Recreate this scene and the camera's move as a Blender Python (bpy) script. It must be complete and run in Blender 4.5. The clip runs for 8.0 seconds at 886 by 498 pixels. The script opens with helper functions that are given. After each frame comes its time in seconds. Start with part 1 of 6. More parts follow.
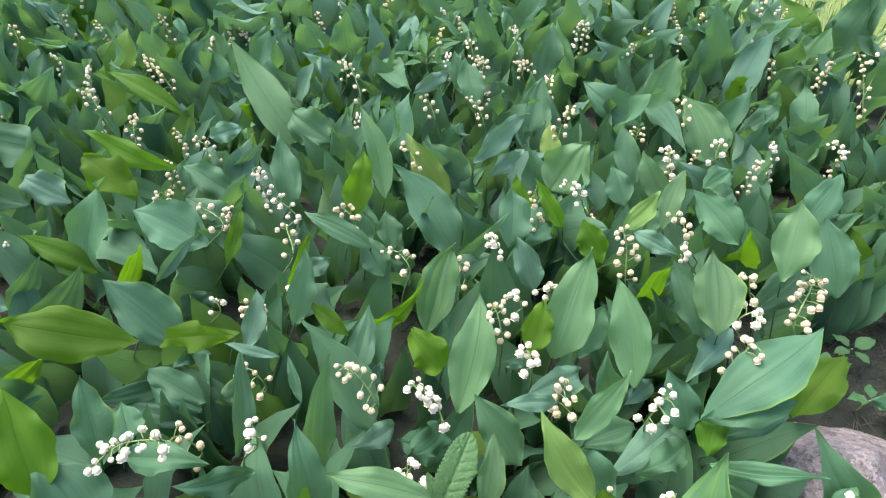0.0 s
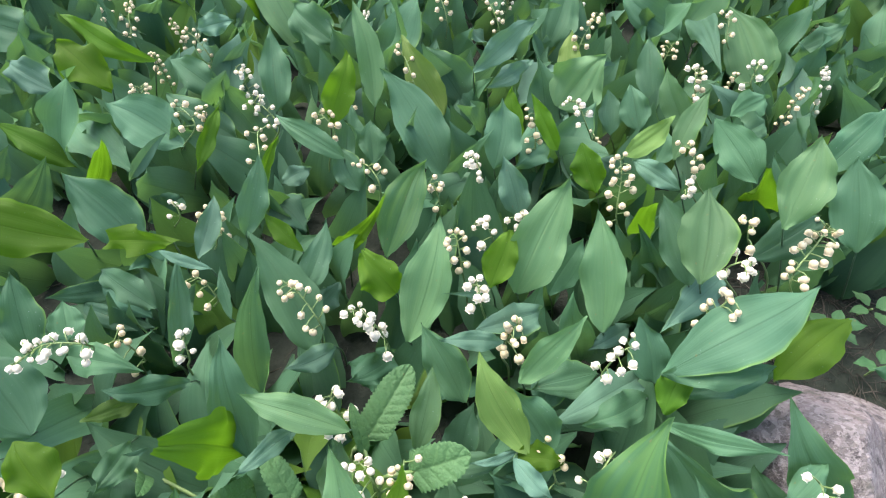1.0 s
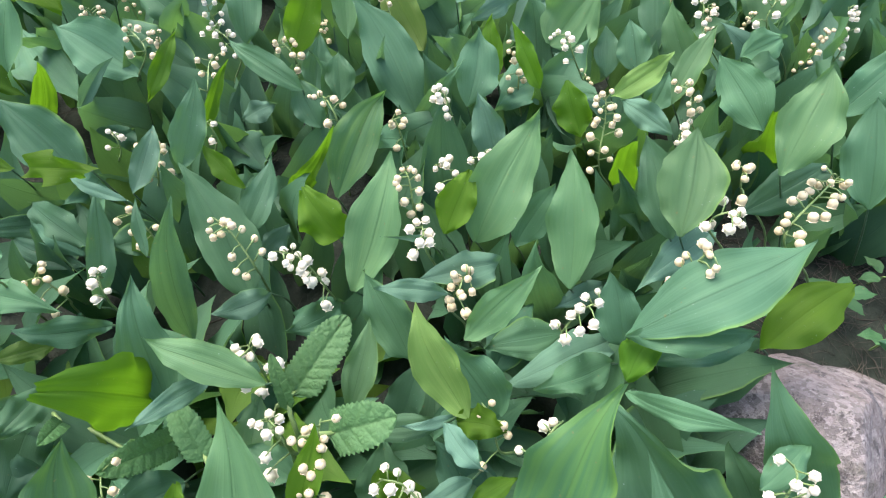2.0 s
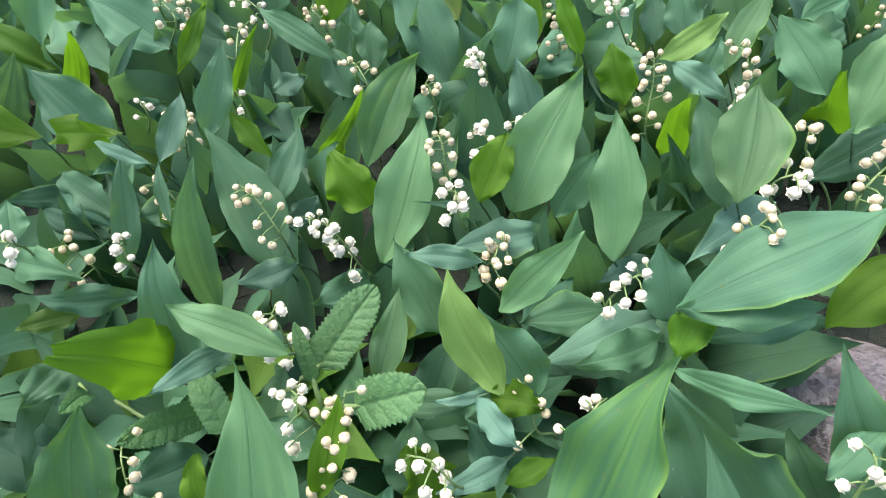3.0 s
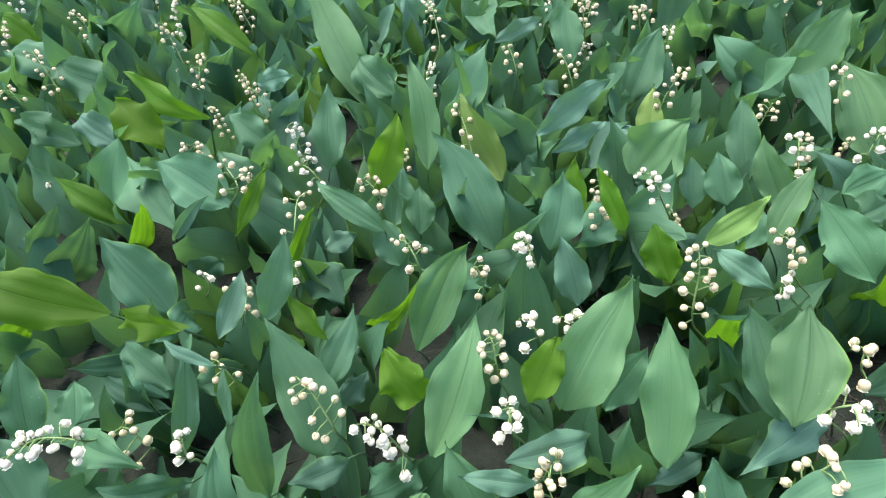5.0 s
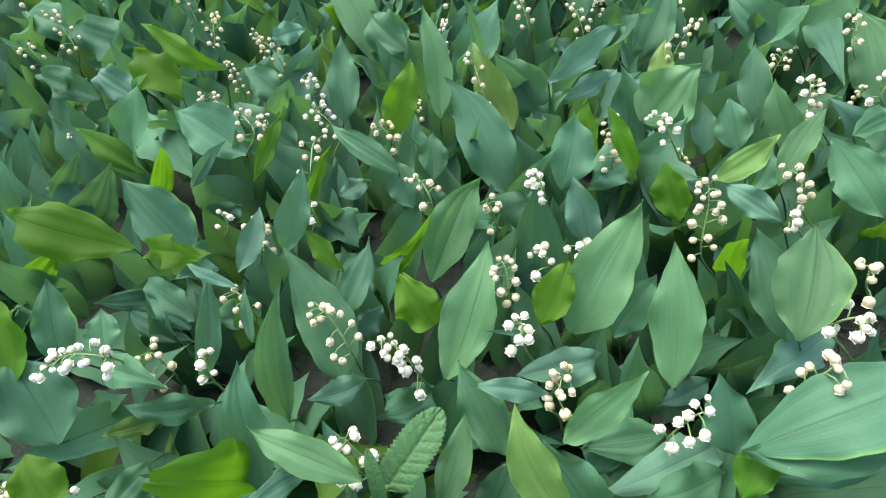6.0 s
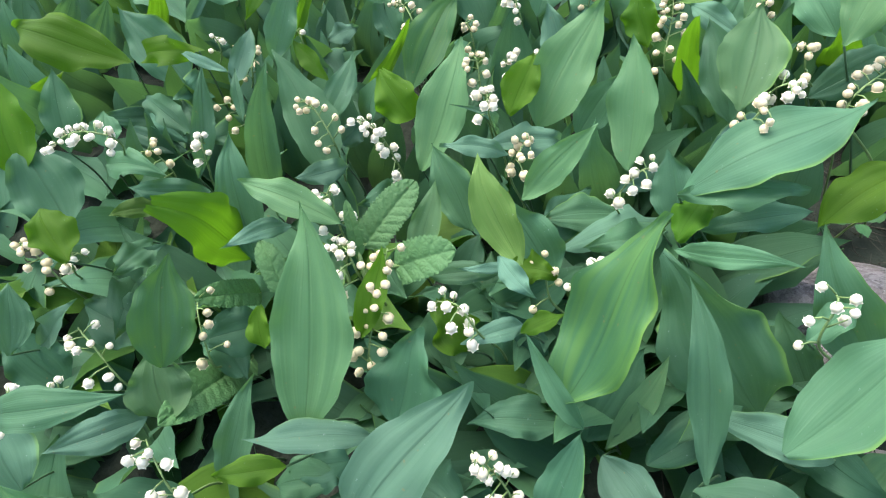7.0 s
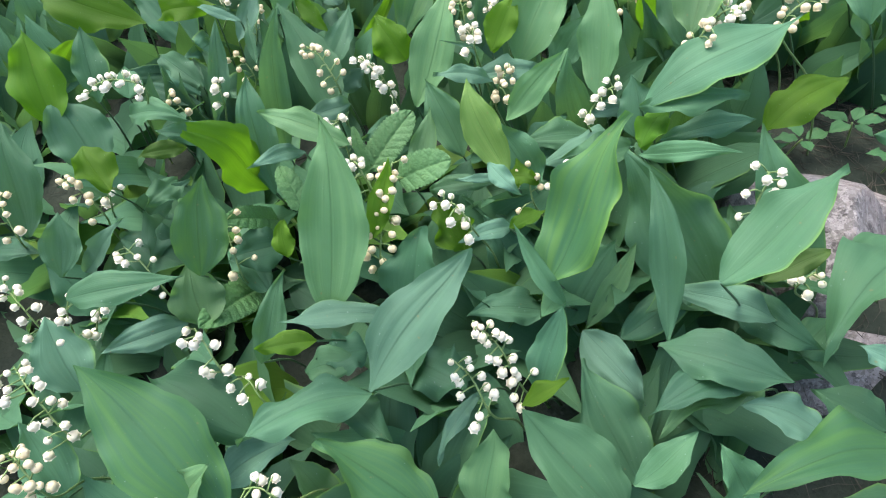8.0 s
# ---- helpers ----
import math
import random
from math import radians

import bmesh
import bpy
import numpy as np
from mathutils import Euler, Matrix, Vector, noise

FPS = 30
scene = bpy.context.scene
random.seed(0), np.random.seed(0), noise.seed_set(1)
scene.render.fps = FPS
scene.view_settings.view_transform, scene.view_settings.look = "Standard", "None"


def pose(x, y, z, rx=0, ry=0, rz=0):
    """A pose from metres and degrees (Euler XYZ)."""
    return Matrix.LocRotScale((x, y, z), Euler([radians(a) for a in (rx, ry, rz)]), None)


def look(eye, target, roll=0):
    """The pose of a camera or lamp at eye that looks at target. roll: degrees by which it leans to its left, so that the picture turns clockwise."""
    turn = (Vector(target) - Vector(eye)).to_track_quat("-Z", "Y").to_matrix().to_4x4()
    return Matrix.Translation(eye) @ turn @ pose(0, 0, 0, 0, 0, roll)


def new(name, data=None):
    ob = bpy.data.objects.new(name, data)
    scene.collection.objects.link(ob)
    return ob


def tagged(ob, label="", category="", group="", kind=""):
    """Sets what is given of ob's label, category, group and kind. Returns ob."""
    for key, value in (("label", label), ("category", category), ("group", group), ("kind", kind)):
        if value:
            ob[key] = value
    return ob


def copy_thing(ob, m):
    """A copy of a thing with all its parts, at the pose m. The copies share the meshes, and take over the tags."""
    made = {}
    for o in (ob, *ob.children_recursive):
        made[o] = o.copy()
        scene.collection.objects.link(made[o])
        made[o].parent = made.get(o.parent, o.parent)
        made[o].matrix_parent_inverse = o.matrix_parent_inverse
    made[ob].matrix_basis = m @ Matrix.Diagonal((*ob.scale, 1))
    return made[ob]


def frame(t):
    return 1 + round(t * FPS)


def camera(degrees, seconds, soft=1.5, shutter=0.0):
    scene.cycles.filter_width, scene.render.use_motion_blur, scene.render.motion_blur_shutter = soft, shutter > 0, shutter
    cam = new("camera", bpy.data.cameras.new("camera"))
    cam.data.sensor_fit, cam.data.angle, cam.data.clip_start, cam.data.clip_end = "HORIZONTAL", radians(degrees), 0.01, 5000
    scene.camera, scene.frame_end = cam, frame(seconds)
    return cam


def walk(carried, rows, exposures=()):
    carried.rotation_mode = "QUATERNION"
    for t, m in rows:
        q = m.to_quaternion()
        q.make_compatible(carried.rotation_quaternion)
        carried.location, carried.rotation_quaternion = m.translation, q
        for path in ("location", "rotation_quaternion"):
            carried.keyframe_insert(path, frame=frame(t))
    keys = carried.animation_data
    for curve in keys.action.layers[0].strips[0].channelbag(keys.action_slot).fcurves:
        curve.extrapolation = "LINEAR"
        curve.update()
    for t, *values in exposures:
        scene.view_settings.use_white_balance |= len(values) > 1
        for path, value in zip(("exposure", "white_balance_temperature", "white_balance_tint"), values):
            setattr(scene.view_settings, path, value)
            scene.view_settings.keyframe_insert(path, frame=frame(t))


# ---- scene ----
LENS = 73.1
cam = camera(LENS, 8.0, soft=1.15)
ROWS = [
    (0, (-0.0047, 0.0024, 0.4982), (0.0037, 0.8006, -0.1041), 0.55),
    (0.5, (0.0379, 0.0222, 0.4693), (-0.0161, 0.7674, -0.1954), 0.27),
    (1, (0.0677, 0.0429, 0.4729), (-0.0026, 0.7452, -0.2355), 0.51),
    (1.5, (0.1033, 0.0536, 0.4565), (0.0255, 0.7194, -0.2856), 1.50),
    (2, (0.1142, 0.0725, 0.4265), (0.0167, 0.7277, -0.3227), 0.44),
    (2.2, (0.1132, 0.0740, 0.4063), (-0.0018, 0.7126, -0.3546), -0.79),
    (3.3, (0.1147, 0.0781, 0.3980), (-0.0457, 0.7210, -0.3509), -3.37),
    (3.5, (0.1130, 0.0857, 0.4057), (-0.0516, 0.7386, -0.3336), -3.76),
    (4, (0.1036, 0.1098, 0.4363), (-0.0818, 0.7960, -0.2672), -4.70),
    (4.5, (0.0968, 0.1242, 0.4612), (-0.1066, 0.8316, -0.2157), -4.42),
    (4.7, (0.0925, 0.1255, 0.4660), (-0.1161, 0.8374, -0.2047), -4.37),
    (5.8, (0.0884, 0.1069, 0.4602), (-0.1342, 0.8101, -0.2151), -4.47),
    (6, (0.0946, 0.0904, 0.4445), (-0.1312, 0.7797, -0.2438), -5.21),
    (6.5, (0.1122, 0.0486, 0.4155), (-0.0965, 0.6979, -0.3159), -5.45),
    (7, (0.1371, -0.0109, 0.3901), (-0.0767, 0.6185, -0.3570), -4.86),
    (7.5, (0.1428, -0.0650, 0.3712), (-0.0478, 0.4972, -0.4336), -5.79),
    (8, (0.1500, -0.0894, 0.3999), (-0.0421, 0.5293, -0.3619), -6.17),
]
walk(cam, [(t, look(eye, target, roll)) for t, eye, target, roll in ROWS],
     exposures=[(0.0, 2.05, 6350, 17), (3.5, 2.05, 6300, 16), (4.6, 2.11, 6200, 15), (5.9, 2.02, 6150, 8), (8.0, 2.02, 6250, 11)])

# ---- sky, sun, exposure ----
world = bpy.data.worlds.new("sky")
scene.world = world
world.use_nodes = True
sky = world.node_tree.nodes.new("ShaderNodeTexSky")
sky.sky_type, sky.sun_disc = "NISHITA", False
sky.sun_elevation, sky.sun_rotation = radians(69), radians(-63)
sky.air_density, sky.dust_density = 1.0, 4.0
background = world.node_tree.nodes["Background"]
background.inputs["Strength"].default_value = 0.14
world.node_tree.links.new(sky.outputs[0], background.inputs[0])
sun = new("sun", bpy.data.lights.new("sun", "SUN"))
sun.data.energy, sun.data.angle, sun.data.color = 1.2, radians(40), (1.0, 0.96, 0.9)
sun.matrix_world = look((-0.9, 0.45, 2.6), (0, 0, 0))

# ---- materials ----


class Nodes:
    """A small shorthand for building node materials."""

    def __init__(self, name):
        self.mat = bpy.data.materials.new(name)
        self.mat.use_nodes = True
        self.tree = self.mat.node_tree
        self.bsdf = self.tree.nodes["Principled BSDF"]
        self.out = self.tree.nodes["Material Output"]

    def add(self, kind, **values):
        node = self.tree.nodes.new(kind)
        for key, value in values.items():
            if key in node.inputs:
                node.inputs[key].default_value = value
        return node

    def link(self, a, b):
        self.tree.links.new(a, b)

    def math(self, op, a, b=0.0, c=0.0):
        node = self.tree.nodes.new("ShaderNodeMath")
        node.operation = op
        for i, v in enumerate((a, b, c)):
            if isinstance(v, (int, float)):
                node.inputs[i].default_value = v
            else:
                self.link(v, node.inputs[i])
        return node.outputs[0]

    def mix(self, factor, a, b, blend="MIX"):
        node = self.tree.nodes.new("ShaderNodeMix")
        node.data_type, node.blend_type = "RGBA", blend
        for socket, v in ((node.inputs[0], factor), (node.inputs[6], a), (node.inputs[7], b)):
            if isinstance(v, (int, float)):
                socket.default_value = v
            elif isinstance(v, tuple):
                socket.default_value = (*v, 1.0)
            else:
                self.link(v, socket)
        return node.outputs[2]

    def ramp(self, value, low, high):
        node = self.tree.nodes.new("ShaderNodeMapRange")
        node.inputs[1].default_value, node.inputs[2].default_value = low, high
        self.link(value, node.inputs[0])
        return node.outputs[0]

    def noise(self, scale, detail=3.0, vector=None, rough=0.55):
        node = self.add("ShaderNodeTexNoise", Scale=scale, Detail=detail, Roughness=rough)
        if vector is None:
            vector = self.tree.nodes.new("ShaderNodeTexCoord").outputs["Object"]
        self.link(vector, node.inputs["Vector"])
        return node.outputs["Fac"]

    def bump(self, height, strength, distance):
        node = self.add("ShaderNodeBump", Strength=strength, Distance=distance)
        self.link(height, node.inputs["Height"])
        return node.outputs["Normal"]


def leaf_material(name, base, pale, passing, streak=0.0, share=0.3, rough=0.56, lines=25.0, spec=0.22, cells=0.0, joined=False):
    """A thin smooth leaf with fine veins running from base to tip, that lets some light pass."""
    n = Nodes(name)
    uv = n.add("ShaderNodeUVMap").outputs[0]
    split = n.add("ShaderNodeSeparateXYZ")
    n.link(uv, split.inputs[0])
    u, v = split.outputs[0], split.outputs[1]
    rnd = n.add("ShaderNodeNewGeometry").outputs["Random Per Island"] if joined else n.add("ShaderNodeObjectInfo").outputs["Random"]
    across = n.math("MULTIPLY", n.math("SUBTRACT", u, 0.5), 2.0)
    # uneven veins: noise drawn out along the leaf
    comb = n.add("ShaderNodeCombineXYZ")
    n.link(n.math("MULTIPLY", across, lines * 0.5), comb.inputs[0])
    n.link(n.math("MULTIPLY", v, 1.3), comb.inputs[1])
    n.link(n.math("MULTIPLY", rnd, 37.0), comb.inputs[2])
    vein = n.noise(1.0, 3.0, comb.outputs[0])
    comb2 = n.add("ShaderNodeCombineXYZ")
    n.link(n.math("MULTIPLY", across, 3.0), comb2.inputs[0])
    n.link(n.math("MULTIPLY", v, 1.1), comb2.inputs[1])
    n.link(n.math("MULTIPLY", rnd, 91.0), comb2.inputs[2])
    band = n.noise(1.0, 2.0, comb2.outputs[0])
    fine = n.math("SINE", n.math("MULTIPLY", across, lines * 2.6))
    mottle = n.noise(55.0, 4.0)
    colour = n.mix(n.ramp(mottle, 0.3, 0.75), base, tuple(c * 0.82 for c in base))
    colour = n.mix(n.math("MULTIPLY", n.ramp(vein, 0.42, 0.72), 0.48), colour, pale)
    if streak:
        colour = n.mix(n.math("MULTIPLY", n.ramp(band, 0.50, 0.64), streak), colour, pale)
    # a pale highlight painted along the rim; the midrib drawn darker
    rim = n.ramp(n.math("ABSOLUTE", across), 0.94, 1.0)
    colour = n.mix(n.math("MULTIPLY", rim, 0.18), colour, pale)
    rib = n.math("SUBTRACT", 1.0, n.ramp(n.math("ABSOLUTE", across), 0.0, 0.05))
    colour = n.mix(n.math("MULTIPLY", rib, n.math("MULTIPLY_ADD", n.math("FRACT", n.math("MULTIPLY", rnd, 5.9)), 0.5, 0.08)), colour, tuple(c * 0.5 for c in base))
    if joined:
        # one leaf in nine takes the backlit yellow-green, some the shade-darkened green
        colour = n.mix(n.math("GREATER_THAN", n.math("FRACT", n.math("MULTIPLY", rnd, 29.3)), 0.89), colour, (0.062, 0.135, 0.014))
        colour = n.mix(n.math("GREATER_THAN", n.math("FRACT", n.math("MULTIPLY", rnd, 17.9)), 0.76), colour, (0.034, 0.094, 0.048))
    hue = n.add("ShaderNodeHueSaturation")
    n.link(n.math("ADD", 0.488, n.math("MULTIPLY", rnd, 0.022)), hue.inputs["Hue"])
    n.link(n.math("ADD", 0.74, n.math("MULTIPLY", n.math("FRACT", n.math("MULTIPLY", rnd, 7.3)), 0.48)), hue.inputs["Value"])
    n.link(colour, hue.inputs["Color"])
    # on some leaves one margin is painted yellow-green, like a curled edge lit through
    pick = n.math("FRACT", n.math("MULTIPLY", rnd, 13.7))
    strip = n.math("MULTIPLY", n.ramp(across, 0.89, 0.96), n.ramp(pick, 0.72, 0.80))
    lit_margin = n.mix(n.math("MULTIPLY", strip, 0.5), hue.outputs[0], (0.15, 0.28, 0.035))
    # small pale scratches and brown specks
    speck = n.ramp(n.noise(190.0, 2.0), 0.735, 0.77)
    final = n.mix(n.math("MULTIPLY", speck, 0.55), lit_margin, (0.16, 0.12, 0.05))
    dust = n.math("MULTIPLY", n.ramp(n.noise(520.0, 2.0), 0.70, 0.76), n.ramp(n.noise(38.0, 3.0), 0.48, 0.66))
    final = n.mix(n.math("MULTIPLY", dust, 0.5), final, (0.36, 0.42, 0.36))
    n.link(final, n.bsdf.inputs["Base Color"])
    n.link(n.math("ADD", rough, n.math("MULTIPLY", mottle, 0.16)), n.bsdf.inputs["Roughness"])
    n.bsdf.inputs["Specular IOR Level"].default_value = spec
    height = n.math("ADD", n.math("MULTIPLY", vein, 0.8), n.math("ADD", n.math("MULTIPLY", fine, 0.05), n.math("MULTIPLY", rib, -1.3)))
    normal = n.bump(height, 0.34, 0.0006)
    if cells:
        # puckered skin between a net of sunken veins
        net = n.add("ShaderNodeTexVoronoi", Scale=cells)
        net.feature = "DISTANCE_TO_EDGE"
        n.link(n.tree.nodes.new("ShaderNodeTexCoord").outputs["Object"], net.inputs["Vector"])
        pucker = n.ramp(net.outputs["Distance"], 0.0, 0.35)
        normal = n.bump(pucker, 0.3, 0.0008)
        n.link(n.mix(pucker, tuple(c * 0.78 for c in base), final), n.bsdf.inputs["Base Color"])
    n.link(normal, n.bsdf.inputs["Normal"])
    glow = n.add("ShaderNodeBsdfTranslucent")
    n.link(n.mix(n.math("MULTIPLY", n.ramp(vein, 0.4, 0.7), 0.4), passing, tuple(c * 0.7 for c in passing)), glow.inputs["Color"])
    n.link(normal, glow.inputs["Normal"])
    both = n.add("ShaderNodeMixShader", Fac=share)
    n.link(n.bsdf.outputs[0], both.inputs[1])
    n.link(glow.outputs[0], both.inputs[2])
    n.link(both.outputs[0], n.out.inputs["Surface"])
    return n.mat


LEAF = {
    "green": leaf_material("leaf_green", (0.054, 0.136, 0.069), (0.098, 0.205, 0.098), (0.140, 0.31, 0.070), streak=0.16, share=0.28),
    # the green darkened: shade low among taller leaves, put into the colour
    "deep": leaf_material("leaf_shaded", (0.034, 0.098, 0.051), (0.062, 0.148, 0.071), (0.112, 0.25, 0.054), streak=0.16, share=0.28),
    "light": leaf_material("leaf_light", (0.077, 0.170, 0.073), (0.128, 0.238, 0.090), (0.160, 0.35, 0.066), streak=0.20, share=0.28),
    # pale blue-green: leaf undersides, and sky sheen painted onto upper faces
    "blue": leaf_material("leaf_underside_sheen", (0.077, 0.162, 0.104), (0.118, 0.220, 0.136), (0.130, 0.29, 0.085), streak=0.10, share=0.25, rough=0.62, spec=0.2),
    "yellow": leaf_material("leaf_yellow", (0.116, 0.212, 0.046), (0.179, 0.276, 0.068), (0.19, 0.35, 0.04), streak=0.5, share=0.28),
    # yellow-green of light coming through from behind, put into the leaf's colour
    "backlit": leaf_material("leaf_backlit", (0.047, 0.119, 0.008), (0.081, 0.167, 0.013), (0.13, 0.30, 0.008), streak=0.35, share=0.40, spec=0.15),
    "olive": leaf_material("leaf_olive", (0.048, 0.095, 0.018), (0.078, 0.136, 0.028), (0.15, 0.30, 0.025), share=0.25, spec=0.2),
    "striped": leaf_material("leaf_striped", (0.035, 0.106, 0.046), (0.092, 0.190, 0.040), (0.14, 0.32, 0.05), streak=0.50, share=0.30),
}
JOINED_LEAF = leaf_material("leaf_in_the_mass", (0.054, 0.136, 0.069), (0.098, 0.205, 0.098), (0.140, 0.31, 0.070), streak=0.16, share=0.28, joined=True)
WRINKLED = leaf_material("leaf_wrinkled", (0.072, 0.170, 0.056), (0.125, 0.245, 0.090), (0.12, 0.30, 0.05), share=0.18, rough=0.6, lines=8.0, spec=0.3, cells=340.0)
SMALL_LEAF = leaf_material("leaf_small_herb", (0.040, 0.11, 0.040), (0.070, 0.165, 0.060), (0.1, 0.3, 0.03), share=0.2, rough=0.55, lines=10.0)


def plain_material(name, base, other, scale, rough=0.6, bump=0.3, size=0.001, spec=0.4):
    n = Nodes(name)
    f = n.noise(scale, 4.0)
    g = n.noise(scale * 7.0, 3.0)
    rnd = n.add("ShaderNodeObjectInfo").outputs["Random"]
    colour = n.mix(n.ramp(f, 0.35, 0.68), base, other)
    colour = n.mix(n.math("MULTIPLY", n.ramp(g, 0.45, 0.75), 0.35), colour, tuple(c * 0.7 for c in base))
    colour = n.mix(n.math("MULTIPLY", rnd, 0.25), colour, other)
    n.link(colour, n.bsdf.inputs["Base Color"])
    n.bsdf.inputs["Roughness"].default_value = rough
    n.bsdf.inputs["Specular IOR Level"].default_value = spec
    n.link(n.bump(n.math("ADD", f, n.math("MULTIPLY", g, 0.4)), bump, size), n.bsdf.inputs["Normal"])
    return n.mat


def petal_material(name, base, other, share):
    n = Nodes(name)
    rnd = n.add("ShaderNodeObjectInfo").outputs["Random"]
    f = n.noise(260.0, 3.0)
    colour = n.mix(n.ramp(f, 0.4, 0.7), base, other)
    colour = n.mix(n.math("MULTIPLY", n.math("POWER", rnd, 3.0), 0.7), colour, other)
    n.link(colour, n.bsdf.inputs["Base Color"])
    n.bsdf.inputs["Roughness"].default_value = 0.5
    glow = n.add("ShaderNodeBsdfTranslucent", Color=(*base, 1.0))
    both = n.add("ShaderNodeMixShader", Fac=share)
    n.link(n.bsdf.outputs[0], both.inputs[1])
    n.link(glow.outputs[0], both.inputs[2])
    n.link(both.outputs[0], n.out.inputs["Surface"])
    return n.mat


PETAL_WHITE = petal_material("petal_white", (0.80, 0.75, 0.60), (0.72, 0.62, 0.41), 0.25)
PETAL_CREAM = petal_material("petal_cream", (0.71, 0.61, 0.39), (0.58, 0.47, 0.26), 0.25)
STALK = plain_material("stalk_green", (0.11, 0.19, 0.05), (0.17, 0.24, 0.08), 120.0, 0.5)
SHEATH = plain_material("sheath_green", (0.040, 0.100, 0.038), (0.060, 0.115, 0.045), 60.0, 0.55)
LITTER = plain_material("dry_litter", (0.075, 0.066, 0.050), (0.022, 0.021, 0.016), 30.0, 0.85, 0.3, 0.001, 0.15)
GRASS = plain_material("grass", (0.16, 0.24, 0.06), (0.24, 0.30, 0.10), 9.0, 0.6)


def ground_material():
    """Dark crumbly soil; where the mesh's "lawn" value is high, short pale grass."""
    n = Nodes("ground")
    f, g, h = n.noise(26.0, 4.0), n.noise(180.0, 3.0), n.noise(5.0, 4.0)
    soil = n.mix(n.ramp(f, 0.35, 0.68), (0.0190, 0.0245, 0.0185), (0.0330, 0.0390, 0.0290))
    soil = n.mix(n.math("MULTIPLY", n.ramp(g, 0.5, 0.75), 0.5), soil, (0.0140, 0.0170, 0.0130))
    lawn = n.mix(n.ramp(h, 0.35, 0.65), (0.11, 0.165, 0.05), (0.16, 0.205, 0.075))
    lawn = n.mix(n.math("MULTIPLY", n.ramp(g, 0.4, 0.7), 0.45), lawn, (0.06, 0.10, 0.025))
    mark = n.tree.nodes.new("ShaderNodeAttribute")
    mark.attribute_name = "lawn"
    share = n.ramp(n.math("ADD", mark.outputs["Fac"], n.math("MULTIPLY", n.math("SUBTRACT", n.noise(14.0, 5.0), 0.5), 0.9)), 0.42, 0.58)
    n.link(n.mix(share, soil, lawn), n.bsdf.inputs["Base Color"])
    n.bsdf.inputs["Roughness"].default_value = 1.0
    n.bsdf.inputs["Specular IOR Level"].default_value = 0.03
    n.link(n.bump(n.math("ADD", f, n.math("MULTIPLY", g, 0.5)), 0.8, 0.006), n.bsdf.inputs["Normal"])
    return n.mat


GROUND = ground_material()


def rock_material():
    """Coarse granite: pale feldspar, grey quartz, dark mica, some lichen."""
    n = Nodes("granite")
    grain = n.add("ShaderNodeTexVoronoi", Scale=230.0)
    n.link(n.tree.nodes.new("ShaderNodeTexCoord").outputs["Object"], grain.inputs["Vector"])
    pick = n.add("ShaderNodeSeparateColor")
    n.link(grain.outputs["Color"], pick.inputs[0])
    big, mid, fine = n.noise(16.0, 5.0), n.noise(85.0, 5.0, rough=0.75), n.noise(420.0, 3.0, rough=0.7)
    colour = n.mix(n.ramp(pick.outputs[0], 0.25, 0.8), (0.150, 0.132, 0.122), (0.27, 0.243, 0.228))
    colour = n.mix(n.math("MULTIPLY", n.ramp(big, 0.42, 0.62), 0.6), colour, (0.20, 0.155, 0.14))
    colour = n.mix(n.math("MULTIPLY", n.ramp(mid, 0.53, 0.60), 0.8), colour, (0.050, 0.044, 0.040))
    colour = n.mix(n.math("MULTIPLY", n.ramp(fine, 0.58, 0.68), 0.6), colour, (0.36, 0.34, 0.33))
    colour = n.mix(n.math("MULTIPLY", n.ramp(n.noise(30.0, 4.0), 0.58, 0.68), 0.6), colour, (0.055, 0.060, 0.035))
    n.link(colour, n.bsdf.inputs["Base Color"])
    n.bsdf.inputs["Roughness"].default_value = 0.9
    n.link(n.bump(n.math("ADD", big, n.math("ADD", n.math("MULTIPLY", mid, 0.6), n.math("MULTIPLY", fine, 0.2))), 1.0, 0.008), n.bsdf.inputs["Normal"])
    return n.mat


ROCK = rock_material()

# ---- building blocks ----


def mesh_from(name, verts, faces, material, uvs=None, smooth=True):
    me = bpy.data.meshes.new(name)
    me.from_pydata(verts, [], faces)
    if uvs is not None:
        layer = me.uv_layers.new(name="UVMap")
        index = np.empty(len(me.loops), dtype=np.int32)
        me.loops.foreach_get("vertex_index", index)
        layer.data.foreach_set("uv", np.asarray(uvs, dtype=np.float32)[index].ravel())
    me.materials.append(material)
    if smooth:
        me.polygons.foreach_set("use_smooth", [True] * len(me.polygons))
    me.update()
    return me


def part(name, me, parent, label="", m=None):
    ob = new(name, me)
    ob.parent = parent
    if m is not None:
        ob.matrix_basis = m
    return tagged(ob, label)


